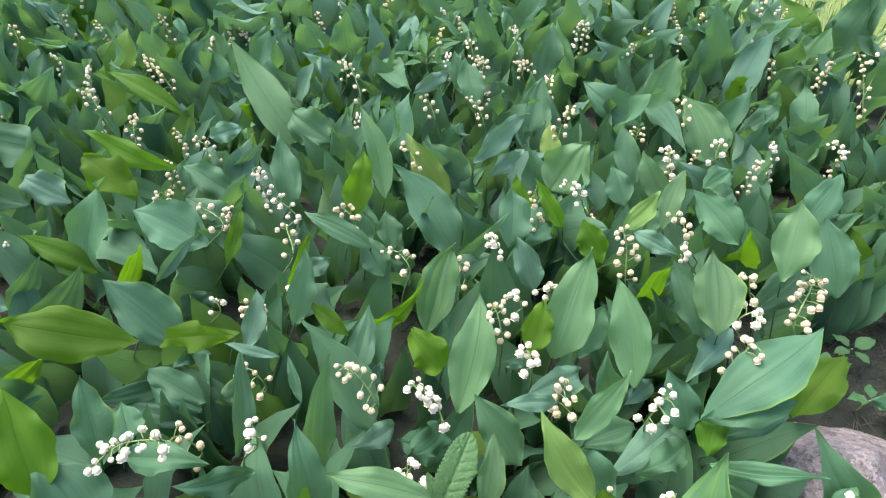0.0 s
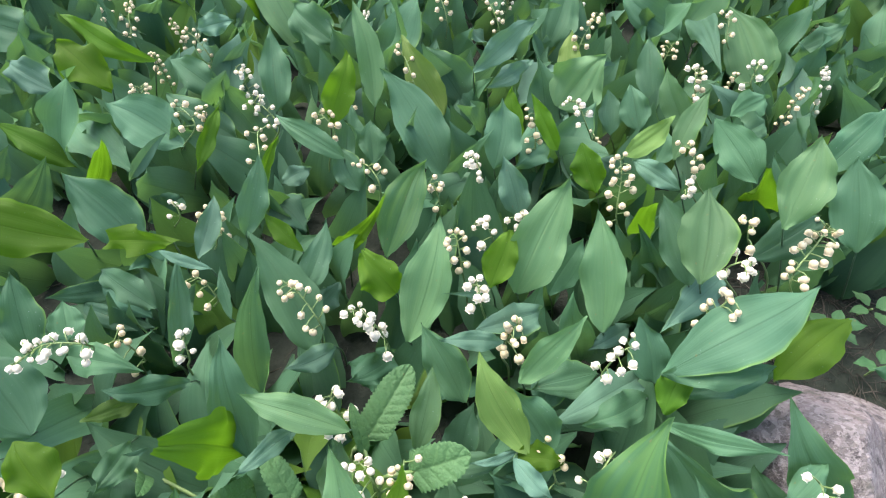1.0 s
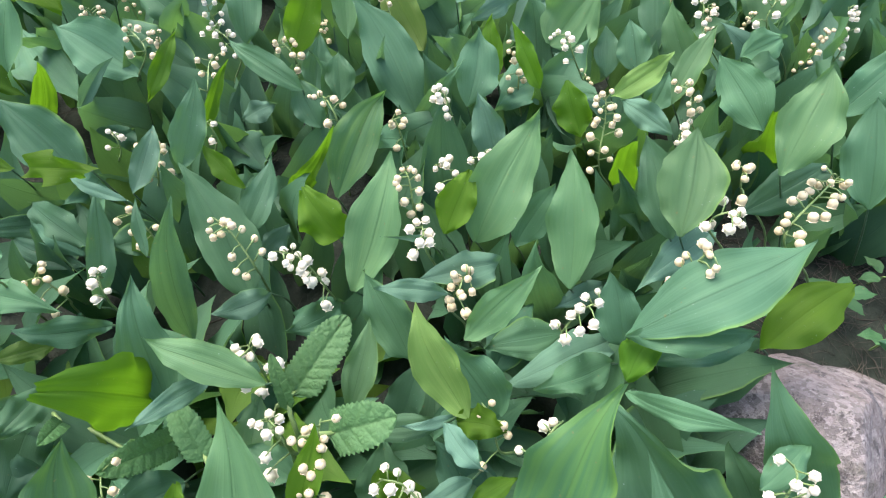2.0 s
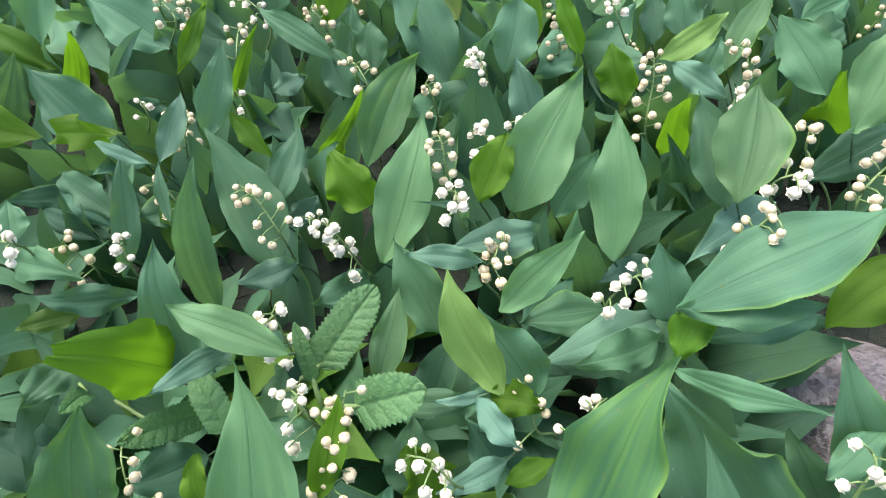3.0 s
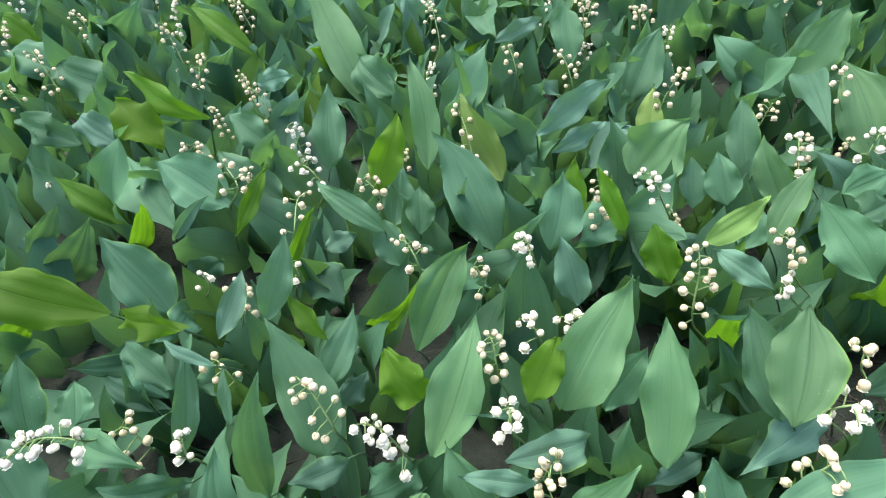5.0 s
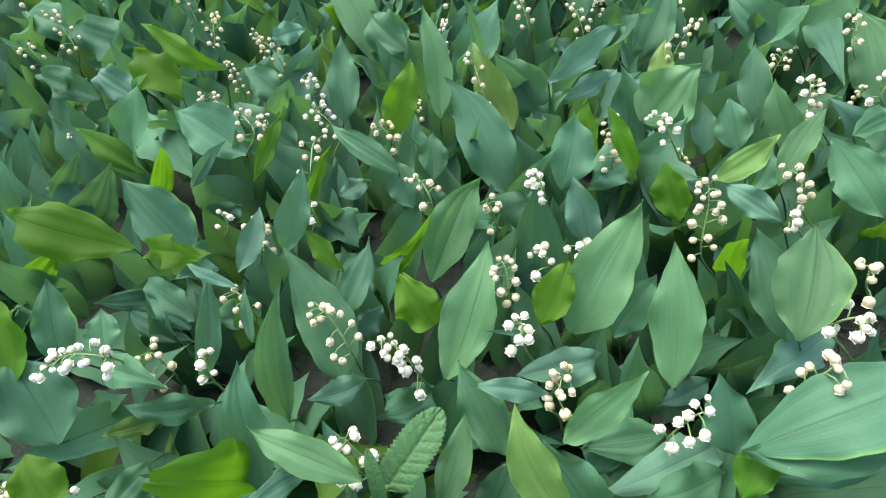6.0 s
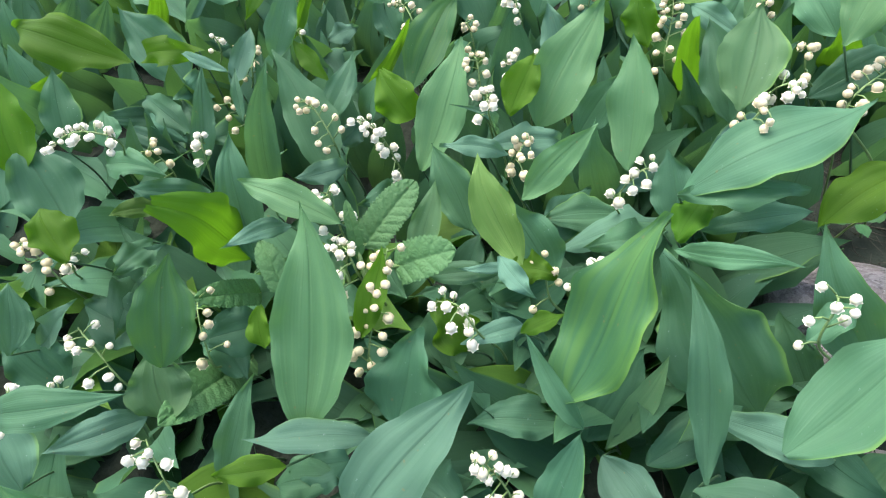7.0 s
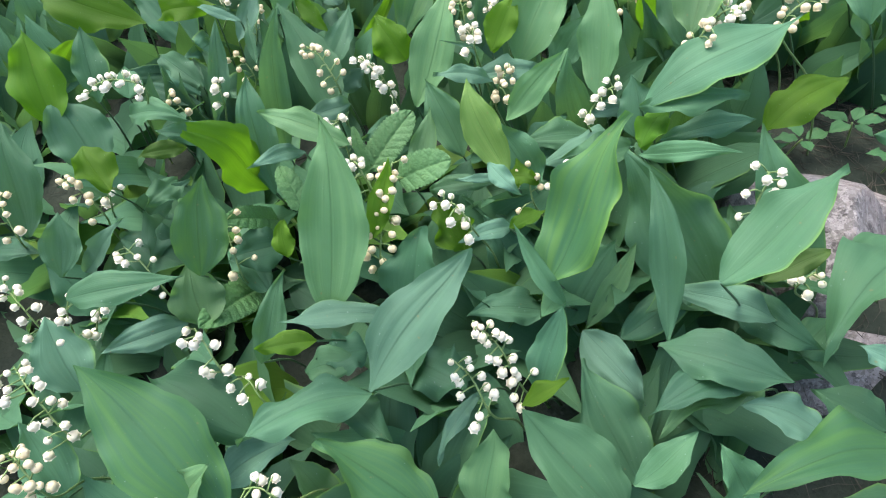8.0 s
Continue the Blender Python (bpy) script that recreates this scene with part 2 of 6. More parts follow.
def blade(length, width, bend=0.1, fold=0.15, wave=0.0, twist=0.0, side=0.0, curl=0.0, shape=0.45, rows=24, cols=8, seed=0, blunt=0.0, nick=0.0):
    """Vertices of a lily leaf: base at the origin, tip along +y, face towards +z. fold: depth of the trough; bend: how the middle stands
    proud of the chord; side: how it bows sideways; curl: how far the outer edges roll."""
    r = random.Random(seed)
    ph1, ph2, ph3, ph4 = (r.uniform(0, 6.3) for _ in range(4))
    f1, f2 = r.uniform(1.6, 2.6), r.uniform(3.2, 5.2)
    lop = r.uniform(-0.10, 0.10)
    crease = r.choice((1.1, 1.25, 1.5))
    hook, sag = r.uniform(-0.05, 0.05), r.uniform(-0.03, 0.05)
    pleat = r.uniform(0.006, 0.020)
    rip1, rip2 = r.uniform(0, 6.3), r.uniform(0, 6.3)
    verts, faces, uvs = [], [], []
    peak = math.log(0.5) / math.log(shape)
    for i in range(rows + 1):
        s = i / rows
        q = (s * (1 - 0.2 * blunt)) ** peak
        half = width / 2 * (max(0.0, math.sin(math.pi * q)) ** (0.95 if s < shape or blunt else 0.95 + 0.12 * (s - shape) / (1 - shape)))
        half = max(half, width * (0.045 if s < 0.5 else 0.0))
        half *= 1 + 0.025 * math.sin(f1 * 2.2 * s * math.pi + ph1)
        half *= 1 + nick * math.sin(17 * s + ph2) * math.sin(7 * s + ph3)
        if s > 0.80 and not blunt:
            half *= 1 - 0.08 * math.sin(math.pi * (s - 0.80) / 0.20)
        mid_z = bend * length * math.sin(math.pi * s) - 0.10 * curl * length * max(0.0, s - 0.75) ** 2 * 16
        mid_x = side * length * math.sin(math.pi * s) + hook * length * max(0.0, s - 0.7) ** 2 * 11
        mid_z -= sag * length * math.sin(2 * math.pi * s)
        turn = twist * (s - 0.4)
        for j in range(cols + 1):
            u = 2 * j / cols - 1
            x = half * u * (1 + lop * (1 if u > 0 else -1))
            side_phase = rip1 if u > 0 else rip2
            x *= 1 + u * u * (0.045 * math.sin(19 * s + side_phase) * math.sin(5 * s + rip2) + 0.016 * math.sin(43 * s + 2 * side_phase))
            z = fold * half * (abs(u) ** crease) * (1.15 - 0.6 * s)
            z -= curl * half * max(0.0, abs(u) - 0.45) ** 2 * 2.4
            z += wave * width * (u * abs(u)) * math.sin(f1 * math.pi * s * 2 + ph2) * 0.5
            z += wave * width * u * u * math.sin(f2 * math.pi * s + ph3 + (1.7 if u > 0 else 0)) * 0.40
            z += pleat * width * math.sin(11 * u + 1.6 * math.sin(3 * u + ph2) + ph4 + 1.2 * s) * math.sin(math.pi * s) + 0.035 * width * u ** 4 * math.sin(27 * s + side_phase)
            cz, sz = math.cos(turn), math.sin(turn)
            ragged = blunt * width * s ** 6 * (0.10 * math.sin(5.0 * u + ph1) + 0.06 * math.sin(11 * u + ph4))
            verts.append((mid_x + x * cz - z * sz, length * s + ragged, mid_z + x * sz + z * cz))
            uvs.append((j / cols, s))
    for i in range(rows):
        for j in range(cols):
            a = i * (cols + 1) + j
            faces.append((a, a + 1, a + cols + 2, a + cols + 1))
    return verts, faces, uvs


def tube_rings(points, radii, sides=6):
    """Vertices and faces of a tapered tube along points."""
    verts, faces = [], []
    pts = [Vector(p) for p in points]
    for i, p in enumerate(pts):
        d = (pts[min(i + 1, len(pts) - 1)] - pts[max(i - 1, 0)]).normalized()
        a = d.orthogonal().normalized()
        b = d.cross(a)
        for k in range(sides):
            w = 2 * math.pi * k / sides
            verts.append(p + (a * math.cos(w) + b * math.sin(w)) * radii[i])
    for i in range(len(pts) - 1):
        for k in range(sides):
            n1 = (k + 1) % sides
            faces.append((i * sides + k, i * sides + n1, (i + 1) * sides + n1, (i + 1) * sides + k))
    faces.append(tuple(range(sides))[::-1])
    faces.append(tuple((len(pts) - 1) * sides + k for k in range(sides)))
    return verts, faces


def spline(points, steps):
    """A smooth line by way of the points."""
    p = [Vector(q) for q in points]
    p = [2 * p[0] - p[1], *p, 2 * p[-1] - p[-2]]
    out = []
    for i in range(1, len(p) - 2):
        for k in range(steps):
            t = k / steps
            out.append(0.5 * ((2 * p[i]) + (p[i + 1] - p[i - 1]) * t + (2 * p[i - 1] - 5 * p[i] + 4 * p[i + 1] - p[i + 2]) * t * t + (3 * p[i] - p[i - 1] - 3 * p[i + 1] + p[i + 2]) * t ** 3))
    out.append(p[-2])
    return out


def bell_mesh(name, profile, lobes, material, flare=0.0, ribs=0.03):
    """A small hanging flower turned round z: its neck at the origin, its mouth below. profile: (drop, radius)."""
    verts, faces = [], []
    around = 18
    for i, (d, r) in enumerate(profile):
        for k in range(around):
            w = 2 * math.pi * k / around
            rr = r * (1 + ribs * math.cos(lobes * w))
            zz = -d
            if i >= len(profile) - 2 and flare:
                tip = 0.5 + 0.5 * math.cos(lobes * w)
                rr += flare * tip * (1.0 if i == len(profile) - 1 else 0.5)
                zz += 0.35 * flare * tip * (1.0 if i == len(profile) - 1 else 0.2)
            verts.append((rr * math.cos(w), rr * math.sin(w), zz))
    for i in range(len(profile) - 1):
        for k in range(around):
            n1 = (k + 1) % around
            faces.append((i * around + k, (i + 1) * around + k, (i + 1) * around + n1, i * around + n1))
    faces.append(tuple(range(around)))
    if not flare:
        faces.append(tuple((len(profile) - 1) * around + k for k in range(around))[::-1])
    return mesh_from(name, verts, faces, material)


OPEN = [(0.0, 0.0004), (0.0003, 0.0014), (0.0010, 0.0028), (0.0024, 0.0040), (0.0043, 0.0044), (0.0061, 0.0041), (0.0074, 0.0035), (0.0080, 0.0033), (0.0084, 0.0037)]
SHUT = [(0.0, 0.0004), (0.0003, 0.0013), (0.0010, 0.0026), (0.0023, 0.0036), (0.0041, 0.0039), (0.0058, 0.0034), (0.0070, 0.0022), (0.0075, 0.0008)]
BELLS = {
    ("w", 0): bell_mesh("bell_open_white", OPEN, 6, PETAL_WHITE, 0.0017, 0.05),
    ("w", 1): bell_mesh("bell_shut_white", SHUT, 6, PETAL_WHITE),
    ("c", 0): bell_mesh("bell_open_cream", OPEN, 6, PETAL_CREAM, 0.0010, 0.05),
    ("c", 1): bell_mesh("bell_shut_cream", SHUT, 6, PETAL_CREAM),
}
# d, b and u carry shade, backlight and sky sheen in their leaf colour
TONES = {"n": "green", "u": "blue", "d": "deep", "l": "light", "y": "yellow", "b": "backlit", "s": "striped", "o": "olive"}


def plant(x, y, label, z=0.0):
    ob = new("lily_of_the_valley")
    ob.location = (x, y, z)
    ob.empty_display_size = 0.02
    return tagged(ob, label, "flower", "lily of the valley bed")


count = [0]


def leaf(owner, base, tip, width, roll=0.0, tone="n", bend=0.045, side=0.0, fold=0.27, wave=0.14, curl=0.0, twist=0.0, shape=0.45, rows=28, cols=16, blunt=0.0, nick=0.0):
    """A leaf from base to tip (world metres) with its sheath down to the plant's foot. roll: how the face is turned about the
    leaf's own line, from facing the near upper side."""
    count[0] += 1
    base, tip = Vector(base), Vector(tip)
    r = random.Random(count[0] * 3)
    twist = twist or r.uniform(-0.4, 0.4)
    shape += r.uniform(-0.08, 0.03)
    side = side or r.uniform(-0.035, 0.035)
    axis = tip - base
    length = axis.length
    axis.normalize()
    normal = Vector((0.12, -0.75, 0.65))
    normal = (normal - axis * normal.dot(axis)).normalized()
    normal.rotate(Matrix.Rotation(radians(roll), 3, axis))
    across = axis.cross(normal)
    turn = Matrix((across, axis, normal)).transposed().to_4x4()
    foot = owner.location
    verts, faces, uvs = blade(length, width, bend, fold, wave, twist, side, curl, shape, rows, cols, count[0], blunt, nick)
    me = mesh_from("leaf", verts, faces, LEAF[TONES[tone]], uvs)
    ob = part("leaf", me, owner, m=Matrix.Translation(base - foot) @ turn)
    gap = base - foot
    drop = max(gap.z, 0.01)
    # the stems lean in towards the middle of the bed's front
    slant = min(max(2.2 * (base.x - 0.03), -0.6), 0.6)
    start = Vector((gap.x + slant * drop, gap.y + 0.55 * drop, -0.015))
    up = Vector((gap.x + 0.5 * slant * drop, gap.y + 0.30 * drop, 0.5 * gap.z))
    line = spline([start, up, gap - normal * 0.001], 5)
    radii = [0.0011 - 0.0004 * i / (len(line) - 1) for i in range(len(line))]
    v, f = tube_rings(line, radii, 6)
    part("leaf_sheath", mesh_from("leaf_sheath", v, f, SHEATH), owner)
    return ob


def raceme(owner, low, top, bells, kind, arch=0.012):
    """A flower stalk from the plant's foot past low to top, with hanging bells between low and top."""
    r = random.Random(hash((round(low[0], 3), round(top[1], 3), bells)) % 9999)
    foot = owner.location
    low, top = Vector(low) - foot, Vector(top) - foot
    slant = min(max(2.2 * (low.x + foot.x - 0.03), -0.6), 0.6)
    back = Vector((-slant * low.z, -0.40 * low.z, 0))
    rise = Vector((low.x - 0.6 * back.x, low.y - 0.5 * back.y, low.z * 0.55))
    mid = (low + top) / 2 + Vector((0, 0, arch))
    line = spline([Vector((low.x - back.x, low.y - back.y, -0.015)), rise, low, mid, top], 6)
    radii = [0.0011 - 0.0006 * i / (len(line) - 1) for i in range(len(line))]
    v, f = tube_rings(line, radii, 5)
    ups = line[12:]
    along = (top - low)
    flat = Vector((along.y, -along.x, 0))
    flat = flat.normalized() if flat.length > 1e-4 else Vector((1, 0, 0))
    spots = []
    bells = round(bells * (1.35 if kind == "w" else 1.4))
    for i in range(bells):
        s = (i + 0.35 + r.uniform(-0.2, 0.2)) / max(bells, 1)
        s = min(max(s, 0.0), 0.999)
        k = s * (len(ups) - 1)
        p = ups[int(k)].lerp(ups[min(int(k) + 1, len(ups) - 1)], k - int(k))
        out = flat * (0.0066 * (1 if i % 2 else -1) + r.uniform(-0.003, 0.003)) * (1.15 - 0.5 * s) + Vector((r.uniform(-0.003, 0.003), r.uniform(-0.008, 0.003), 0))
        q = p + out + Vector((0, 0, r.uniform(0.002, 0.007)))
        pv, pf = tube_rings([p, p + out * 0.55 + Vector((0, 0, 0.003)), q], [0.00055, 0.0005, 0.00045], 4)
        n0 = len(v)
        v += pv
        f += [tuple(a + n0 for a in face) for face in pf]
        spots.append((q, s))
    stalk = part("flower_stalk", mesh_from("flower_stalk", v, f, STALK), owner, "thin arching pale green flower stalk")
    for q, s in spots:
        shut = 1 if r.random() < (0.25 if kind == "w" else 0.5) else 0
        size = (0.76 - 0.21 * s) * r.uniform(0.84, 1.12)
        m = Matrix.Translation(q) @ Euler((r.uniform(-0.45, 0.45), r.uniform(-0.45, 0.45), r.uniform(0, 6))).to_matrix().to_4x4() @ Matrix.Diagonal((size * r.uniform(0.9, 1.1), size * r.uniform(0.9, 1.1), size * r.uniform(0.86, 1.08), 1))
        part("bell", BELLS[(kind, shut)], stalk, m=m)
    return stalk


def herb(x, y, label, z=0.0):
    ob = new("wrinkled_herb")
    ob.location = (x, y, z)
    return tagged(ob, label, "plant")


def wrinkled_leaf(owner, base, tip, width, roll=0.0):
    """An oblong leaf with a scalloped rim, puckered between a sunken midrib and side veins."""
    count[0] += 1
    base, tip = Vector(base), Vector(tip)
    axis = tip - base
    length = axis.length
    axis.normalize()
    normal = Vector((0.12, -0.75, 0.65))
    normal = (normal - axis * normal.dot(axis)).normalized()
    normal.rotate(Matrix.Rotation(radians(roll), 3, axis))
    turn = Matrix((axis.cross(normal), axis, normal)).transposed().to_4x4()
    rows, cols = 96, 32
    teeth = max(12, round(length / 0.0030))
    pairs = max(5, round(length / 0.0078))
    verts, faces, uvs = [], [], []
    for i in range(rows + 1):
        s = i / rows
        half = width / 2 * min(1.0, (s / 0.14) ** 0.6 if s > 0 else 0) * max(0.0, 1 - max(0.0, (s - 0.5) / 0.5) ** 2.2) ** 0.6
        notch = (teeth * s) % 1.0
        for j in range(cols + 1):
            u = 2 * j / cols - 1
            reach = half * (1 + (0.13 * (notch - 0.5) if abs(u) > 0.94 else 0))
            # side veins run slantwise towards the tip; the skin swells between them
            lane = (pairs * (s - 0.30 * abs(u) * width / length) + (0.35 if u > 0 else 0.0)) % 1.0
            swell = 1 - abs(2 * lane - 1) ** 2.6
            cell = noise.noise(Vector((reach * u * 420, length * s * 420, count[0])))
            rib = 1 - math.exp(-(abs(u) / 0.09) ** 2)
            z = 0.045 * width * swell * rib * (1 - abs(u) ** 6) * (0.75 + 0.45 * cell) + 0.20 * half * abs(u) ** 0.8
            z += 0.03 * width * max(0.0, abs(u) - 0.8) * 5 * (notch - 0.5)
            z += 0.07 * length * math.sin(math.pi * s)
            verts.append((reach * u, length * s, z))
            uvs.append((j / cols, s))
    for i in range(rows):
        for j in range(cols):
            a = i * (cols + 1) + j
            faces.append((a, a + 1, a + cols + 2, a + cols + 1))
    part("leaf", mesh_from("wrinkled_leaf", verts, faces, WRINKLED, uvs), owner, m=Matrix.Translation(base - owner.location) @ turn)
    gap = base - owner.location
    v, f = tube_rings(spline([Vector((0, 0, -0.008)), gap - axis * 0.02, gap + axis * 0.004], 5), [0.0016] * 10 + [0.0010], 6)
    part("leaf_stalk", mesh_from("leaf_stalk", v, f, STALK), owner)


# ---- ground ----
def ground_level(y):
    q = min(max((0.35 - y) / 0.42, 0.0), 1.0)
    return -0.085 * q * q * (3 - 2 * q)


def soil_height(x, y):
    return ground_level(y) - 0.004 + 0.010 * noise.noise(Vector((x * 5, y * 5, 0))) + 0.005 * noise.noise(Vector((x * 19, y * 19, 3)))


def bed_edge(x, y):
    """Metres inside the flower bed's outline (outside: minus)."""
    back = 1.85 - 0.65 * min(max((x - 0.535) / 0.35, 0.0), 1.0) - 0.12 * max(0.0, x - 0.9)
    wob = 0.12 * noise.noise(Vector((x * 1.7, y * 1.7, 4))) + (0.22 * noise.noise(Vector((x * 0.9, y * 0.9, 7))) if x < 0.4 or y < 0.8 else 0.0)
    return min(back - y, y + 0.75, 1.55 - abs(x), 1.05 - 0.55 * (abs(x) - 0.9) + y) + wob


def build_ground():
    fine = [i * 0.04 for i in range(-50, 51)]
    wide = [-400, -120, -40, -15, -6, -3] + fine + [3, 6, 15, 40, 120, 400]
    n = len(wide)
    verts = [(x, y + 0.6, soil_height(x, y + 0.6) if abs(x) < 2.5 and abs(y) < 2.5 else ground_level(y + 0.6)) for y in wide for x in wide]
    faces = [(j * n + i, j * n + i + 1, (j + 1) * n + i + 1, (j + 1) * n + i) for j in range(n - 1) for i in range(n - 1)]
    me = mesh_from("ground", verts, faces, GROUND)
    mark = me.attributes.new("lawn", "FLOAT", "POINT")
    mark.data.foreach_set("value", [min(max(0.5 - 5.0 * (bed_edge(v[0], v[1]) + 0.04), 0.0), 1.0) for v in verts])
    tagged(new("ground", me), "dark garden soil giving way to lawn", "ground", kind="structure")


build_ground()
# ---- the plants near the path ----
p = plant(-0.160, -0.012, "deep green slender lily of the valley with white bells", -0.081)
leaf(p, (-0.151, -0.022, 0.005), (-0.179, 0.008, 0.050), 0.032, 49, "n")
raceme(p, (-0.149, 0.008, 0.036), (-0.191, 0.034, 0.070), 14, "w")
p = plant(-0.121, -0.029, "lily of the valley stalk hung with cream buds and bells", -0.083)
raceme(p, (-0.127, -0.031, 0.049), (-0.153, -0.016, 0.070), 12, "c")
p = plant(-0.055, -0.007, "yellow-streaked green broad lily of the valley with white bells", -0.080)
leaf(p, (-0.026, -0.020, 0.024), (-0.130, 0.037, 0.092), 0.055, 43, "s")
leaf(p, (-0.059, -0.018, 0.027), (-0.033, 0.001, 0.065), 0.022, -37, "l")
raceme(p, (-0.050, -0.030, 0.049), (-0.066, -0.032, 0.060), 5, "w")
p = plant(-0.053, 0.038, "dark green broad lily of the valley with white bells", -0.071)
leaf(p, (-0.028, 0.031, 0.038), (-0.106, 0.052, 0.055), 0.046, 42, "d", bend=0.13, curl=0.3, wave=0.24)
raceme(p, (-0.052, 0.059, 0.061), (-0.077, 0.078, 0.080), 7, "w")
p = plant(-0.038, 0.020, "blue-green slender lily of the valley with white bells", -0.075)
leaf(p, (-0.051, 0.009, 0.005), (-0.009, 0.042, 0.020), 0.034, -46, "u", bend=0.13, curl=0.3, wave=0.24)
raceme(p, (-0.023, 0.050, 0.046), (-0.041, 0.060, 0.060), 4, "w")
p = plant(0.011, 0.020, "light green slender lily of the valley with white bells", -0.075)
leaf(p, (0.021, 0.015, -0.031), (-0.010, 0.031, 0.009), 0.028, 46, "l")
raceme(p, (0.017, -0.007, 0.055), (-0.005, -0.009, 0.070), 7, "w")
p = plant(0.072, 0.016, "yellow-streaked green broad lily of the valley with arching leaves", -0.076)
leaf(p, (0.097, 0.008, 0.008), (0.020, 0.033, 0.055), 0.049, 60, "s")
p = plant(0.186, 0.045, "deep green broad lily of the valley with upright leaves", -0.069)
leaf(p, (0.209, 0.032, 0.004), (0.139, 0.072, 0.060), 0.048, 36, "n")
p = plant(0.216, 0.048, "deep green slender lily of the valley with arching leaves", -0.069)
leaf(p, (0.206, 0.040, 0.054), (0.236, 0.067, 0.077), 0.020, -45, "n")
p = plant(-0.236, 0.130, "dark green slender lily of the valley with cream buds", -0.045)
leaf(p, (-0.223, 0.126, -0.007), (-0.263, 0.139, 0.040), 0.040, 39, "d")
raceme(p, (-0.270, 0.137, 0.066), (-0.290, 0.164, 0.090), 7, "c")
p = plant(-0.222, 0.081, "lily of the valley stalk hung with white open bells", -0.061)
raceme(p, (-0.228, 0.080, 0.033), (-0.261, 0.101, 0.060), 9, "w")
p = plant(-0.217, 0.098, "lily of the valley stalk hung with white open bells", -0.057)
raceme(p, (-0.207, 0.095, 0.004), (-0.159, 0.102, 0.062), 6, "w")
p = plant(-0.212, 0.130, "blue-green slender lily of the valley with upright leaves", -0.045)
leaf(p, (-0.226, 0.135, 0.036), (-0.152, 0.138, 0.110), 0.019, -2, "u", fold=0.4)
leaf(p, (-0.219, 0.114, 0.058), (-0.224, 0.147, 0.095), 0.028, 35, "n")
p = plant(-0.190, 0.057, "blue-green slender lily of the valley with white bells", -0.066)
leaf(p, (-0.182, 0.047, 0.015), (-0.208, 0.078, 0.060), 0.042, 41, "u")
raceme(p, (-0.203, 0.081, 0.023), (-0.165, 0.078, 0.088), 5, "w")
p = plant(-0.129, 0.091, "blue-green slender lily of the valley with arching leaves", -0.057)
leaf(p, (-0.115, 0.104, 0.037), (-0.159, 0.064, 0.047), 0.024, 13, "u", bend=0.2, curl=0.3, wave=0.24)
p = plant(-0.109, 0.116, "light green slender lily of the valley with white bells", -0.050)
leaf(p, (-0.104, 0.106, 0.032), (-0.118, 0.138, 0.069), 0.040, 26, "l")
raceme(p, (-0.127, 0.114, 0.058), (-0.162, 0.132, 0.084), 7, "w")
p = plant(-0.102, 0.061, "deep green slender lily of the valley with arching leaves", -0.065)
leaf(p, (-0.123, 0.054, 0.135), (-0.058, 0.076, 0.141), 0.021, -22, "n", bend=0.13, curl=0.3, wave=0.24)
p = plant(-0.101, 0.139, "yellow-streaked green slender lily of the valley with cream buds", -0.043)
leaf(p, (-0.099, 0.124, 0.073), (-0.104, 0.172, 0.127), 0.039, 37, "s")
raceme(p, (-0.084, 0.144, 0.050), (-0.104, 0.177, 0.077), 6, "c")
p = plant(-0.035, 0.091, "deep green slender lily of the valley with upright leaves", -0.057)
leaf(p, (-0.038, 0.077, 0.049), (-0.029, 0.121, 0.099), 0.021, 20, "n", fold=0.35)
p = plant(-0.004, 0.084, "deep green slender lily of the valley with arching leaves", -0.059)
leaf(p, (-0.018, 0.088, 0.022), (0.022, 0.100, 0.030), 0.027, -30, "n", bend=0.13, curl=0.3, wave=0.24)
leaf(p, (0.008, 0.082, 0.083), (-0.026, 0.066, 0.088), 0.016, 31, "b", wave=0.4, fold=0.3, nick=0.02, bend=0.13, curl=0.3)
p = plant(0.005, 0.130, "light green slender lily of the valley with cream buds", -0.045)
leaf(p, (0.009, 0.103, 0.082), (-0.003, 0.187, 0.176), 0.043, 8, "l")
raceme(p, (0.028, 0.152, 0.071), (0.029, 0.205, 0.126), 17, "c")
p = plant(0.018, 0.104, "blue-green slender lily of the valley with arching leaves", -0.053)
leaf(p, (0.047, 0.109, 0.081), (-0.021, 0.087, 0.087), 0.019, 42, "u", bend=0.14, curl=0.3, wave=0.24)
leaf(p, (0.021, 0.113, 0.024), (-0.010, 0.094, 0.030), 0.034, 44, "d", bend=0.13, curl=0.3, wave=0.24)
p = plant(0.020, 0.064, "deep green slender lily of the valley with arching leaves", -0.065)
leaf(p, (0.040, 0.074, 0.037), (-0.031, 0.020, 0.050), 0.033, 51, "n", fold=0.3, bend=0.12, curl=0.3, wave=0.24)
leaf(p, (0.007, 0.081, 0.010), (0.056, 0.048, 0.020), 0.029, -37, "d", bend=0.13, curl=0.3, wave=0.24)
p = plant(0.053, 0.141, "dark green broad lily of the valley with upright leaves", -0.042)
leaf(p, (0.052, 0.128, 0.061), (0.056, 0.168, 0.105), 0.047, -15, "d")
p = plant(0.069, 0.116, "dark green slender lily of the valley with arching leaves", -0.050)
leaf(p, (0.054, 0.122, 0.001), (0.099, 0.102, 0.010), 0.044, -38, "d", bend=0.13, curl=0.3, wave=0.24)
p = plant(0.070, 0.073, "blue-green slender lily of the valley with upright leaves", -0.062)
leaf(p, (0.053, 0.052, 0.089), (0.104, 0.117, 0.147), 0.036, -23, "u", fold=0.25)
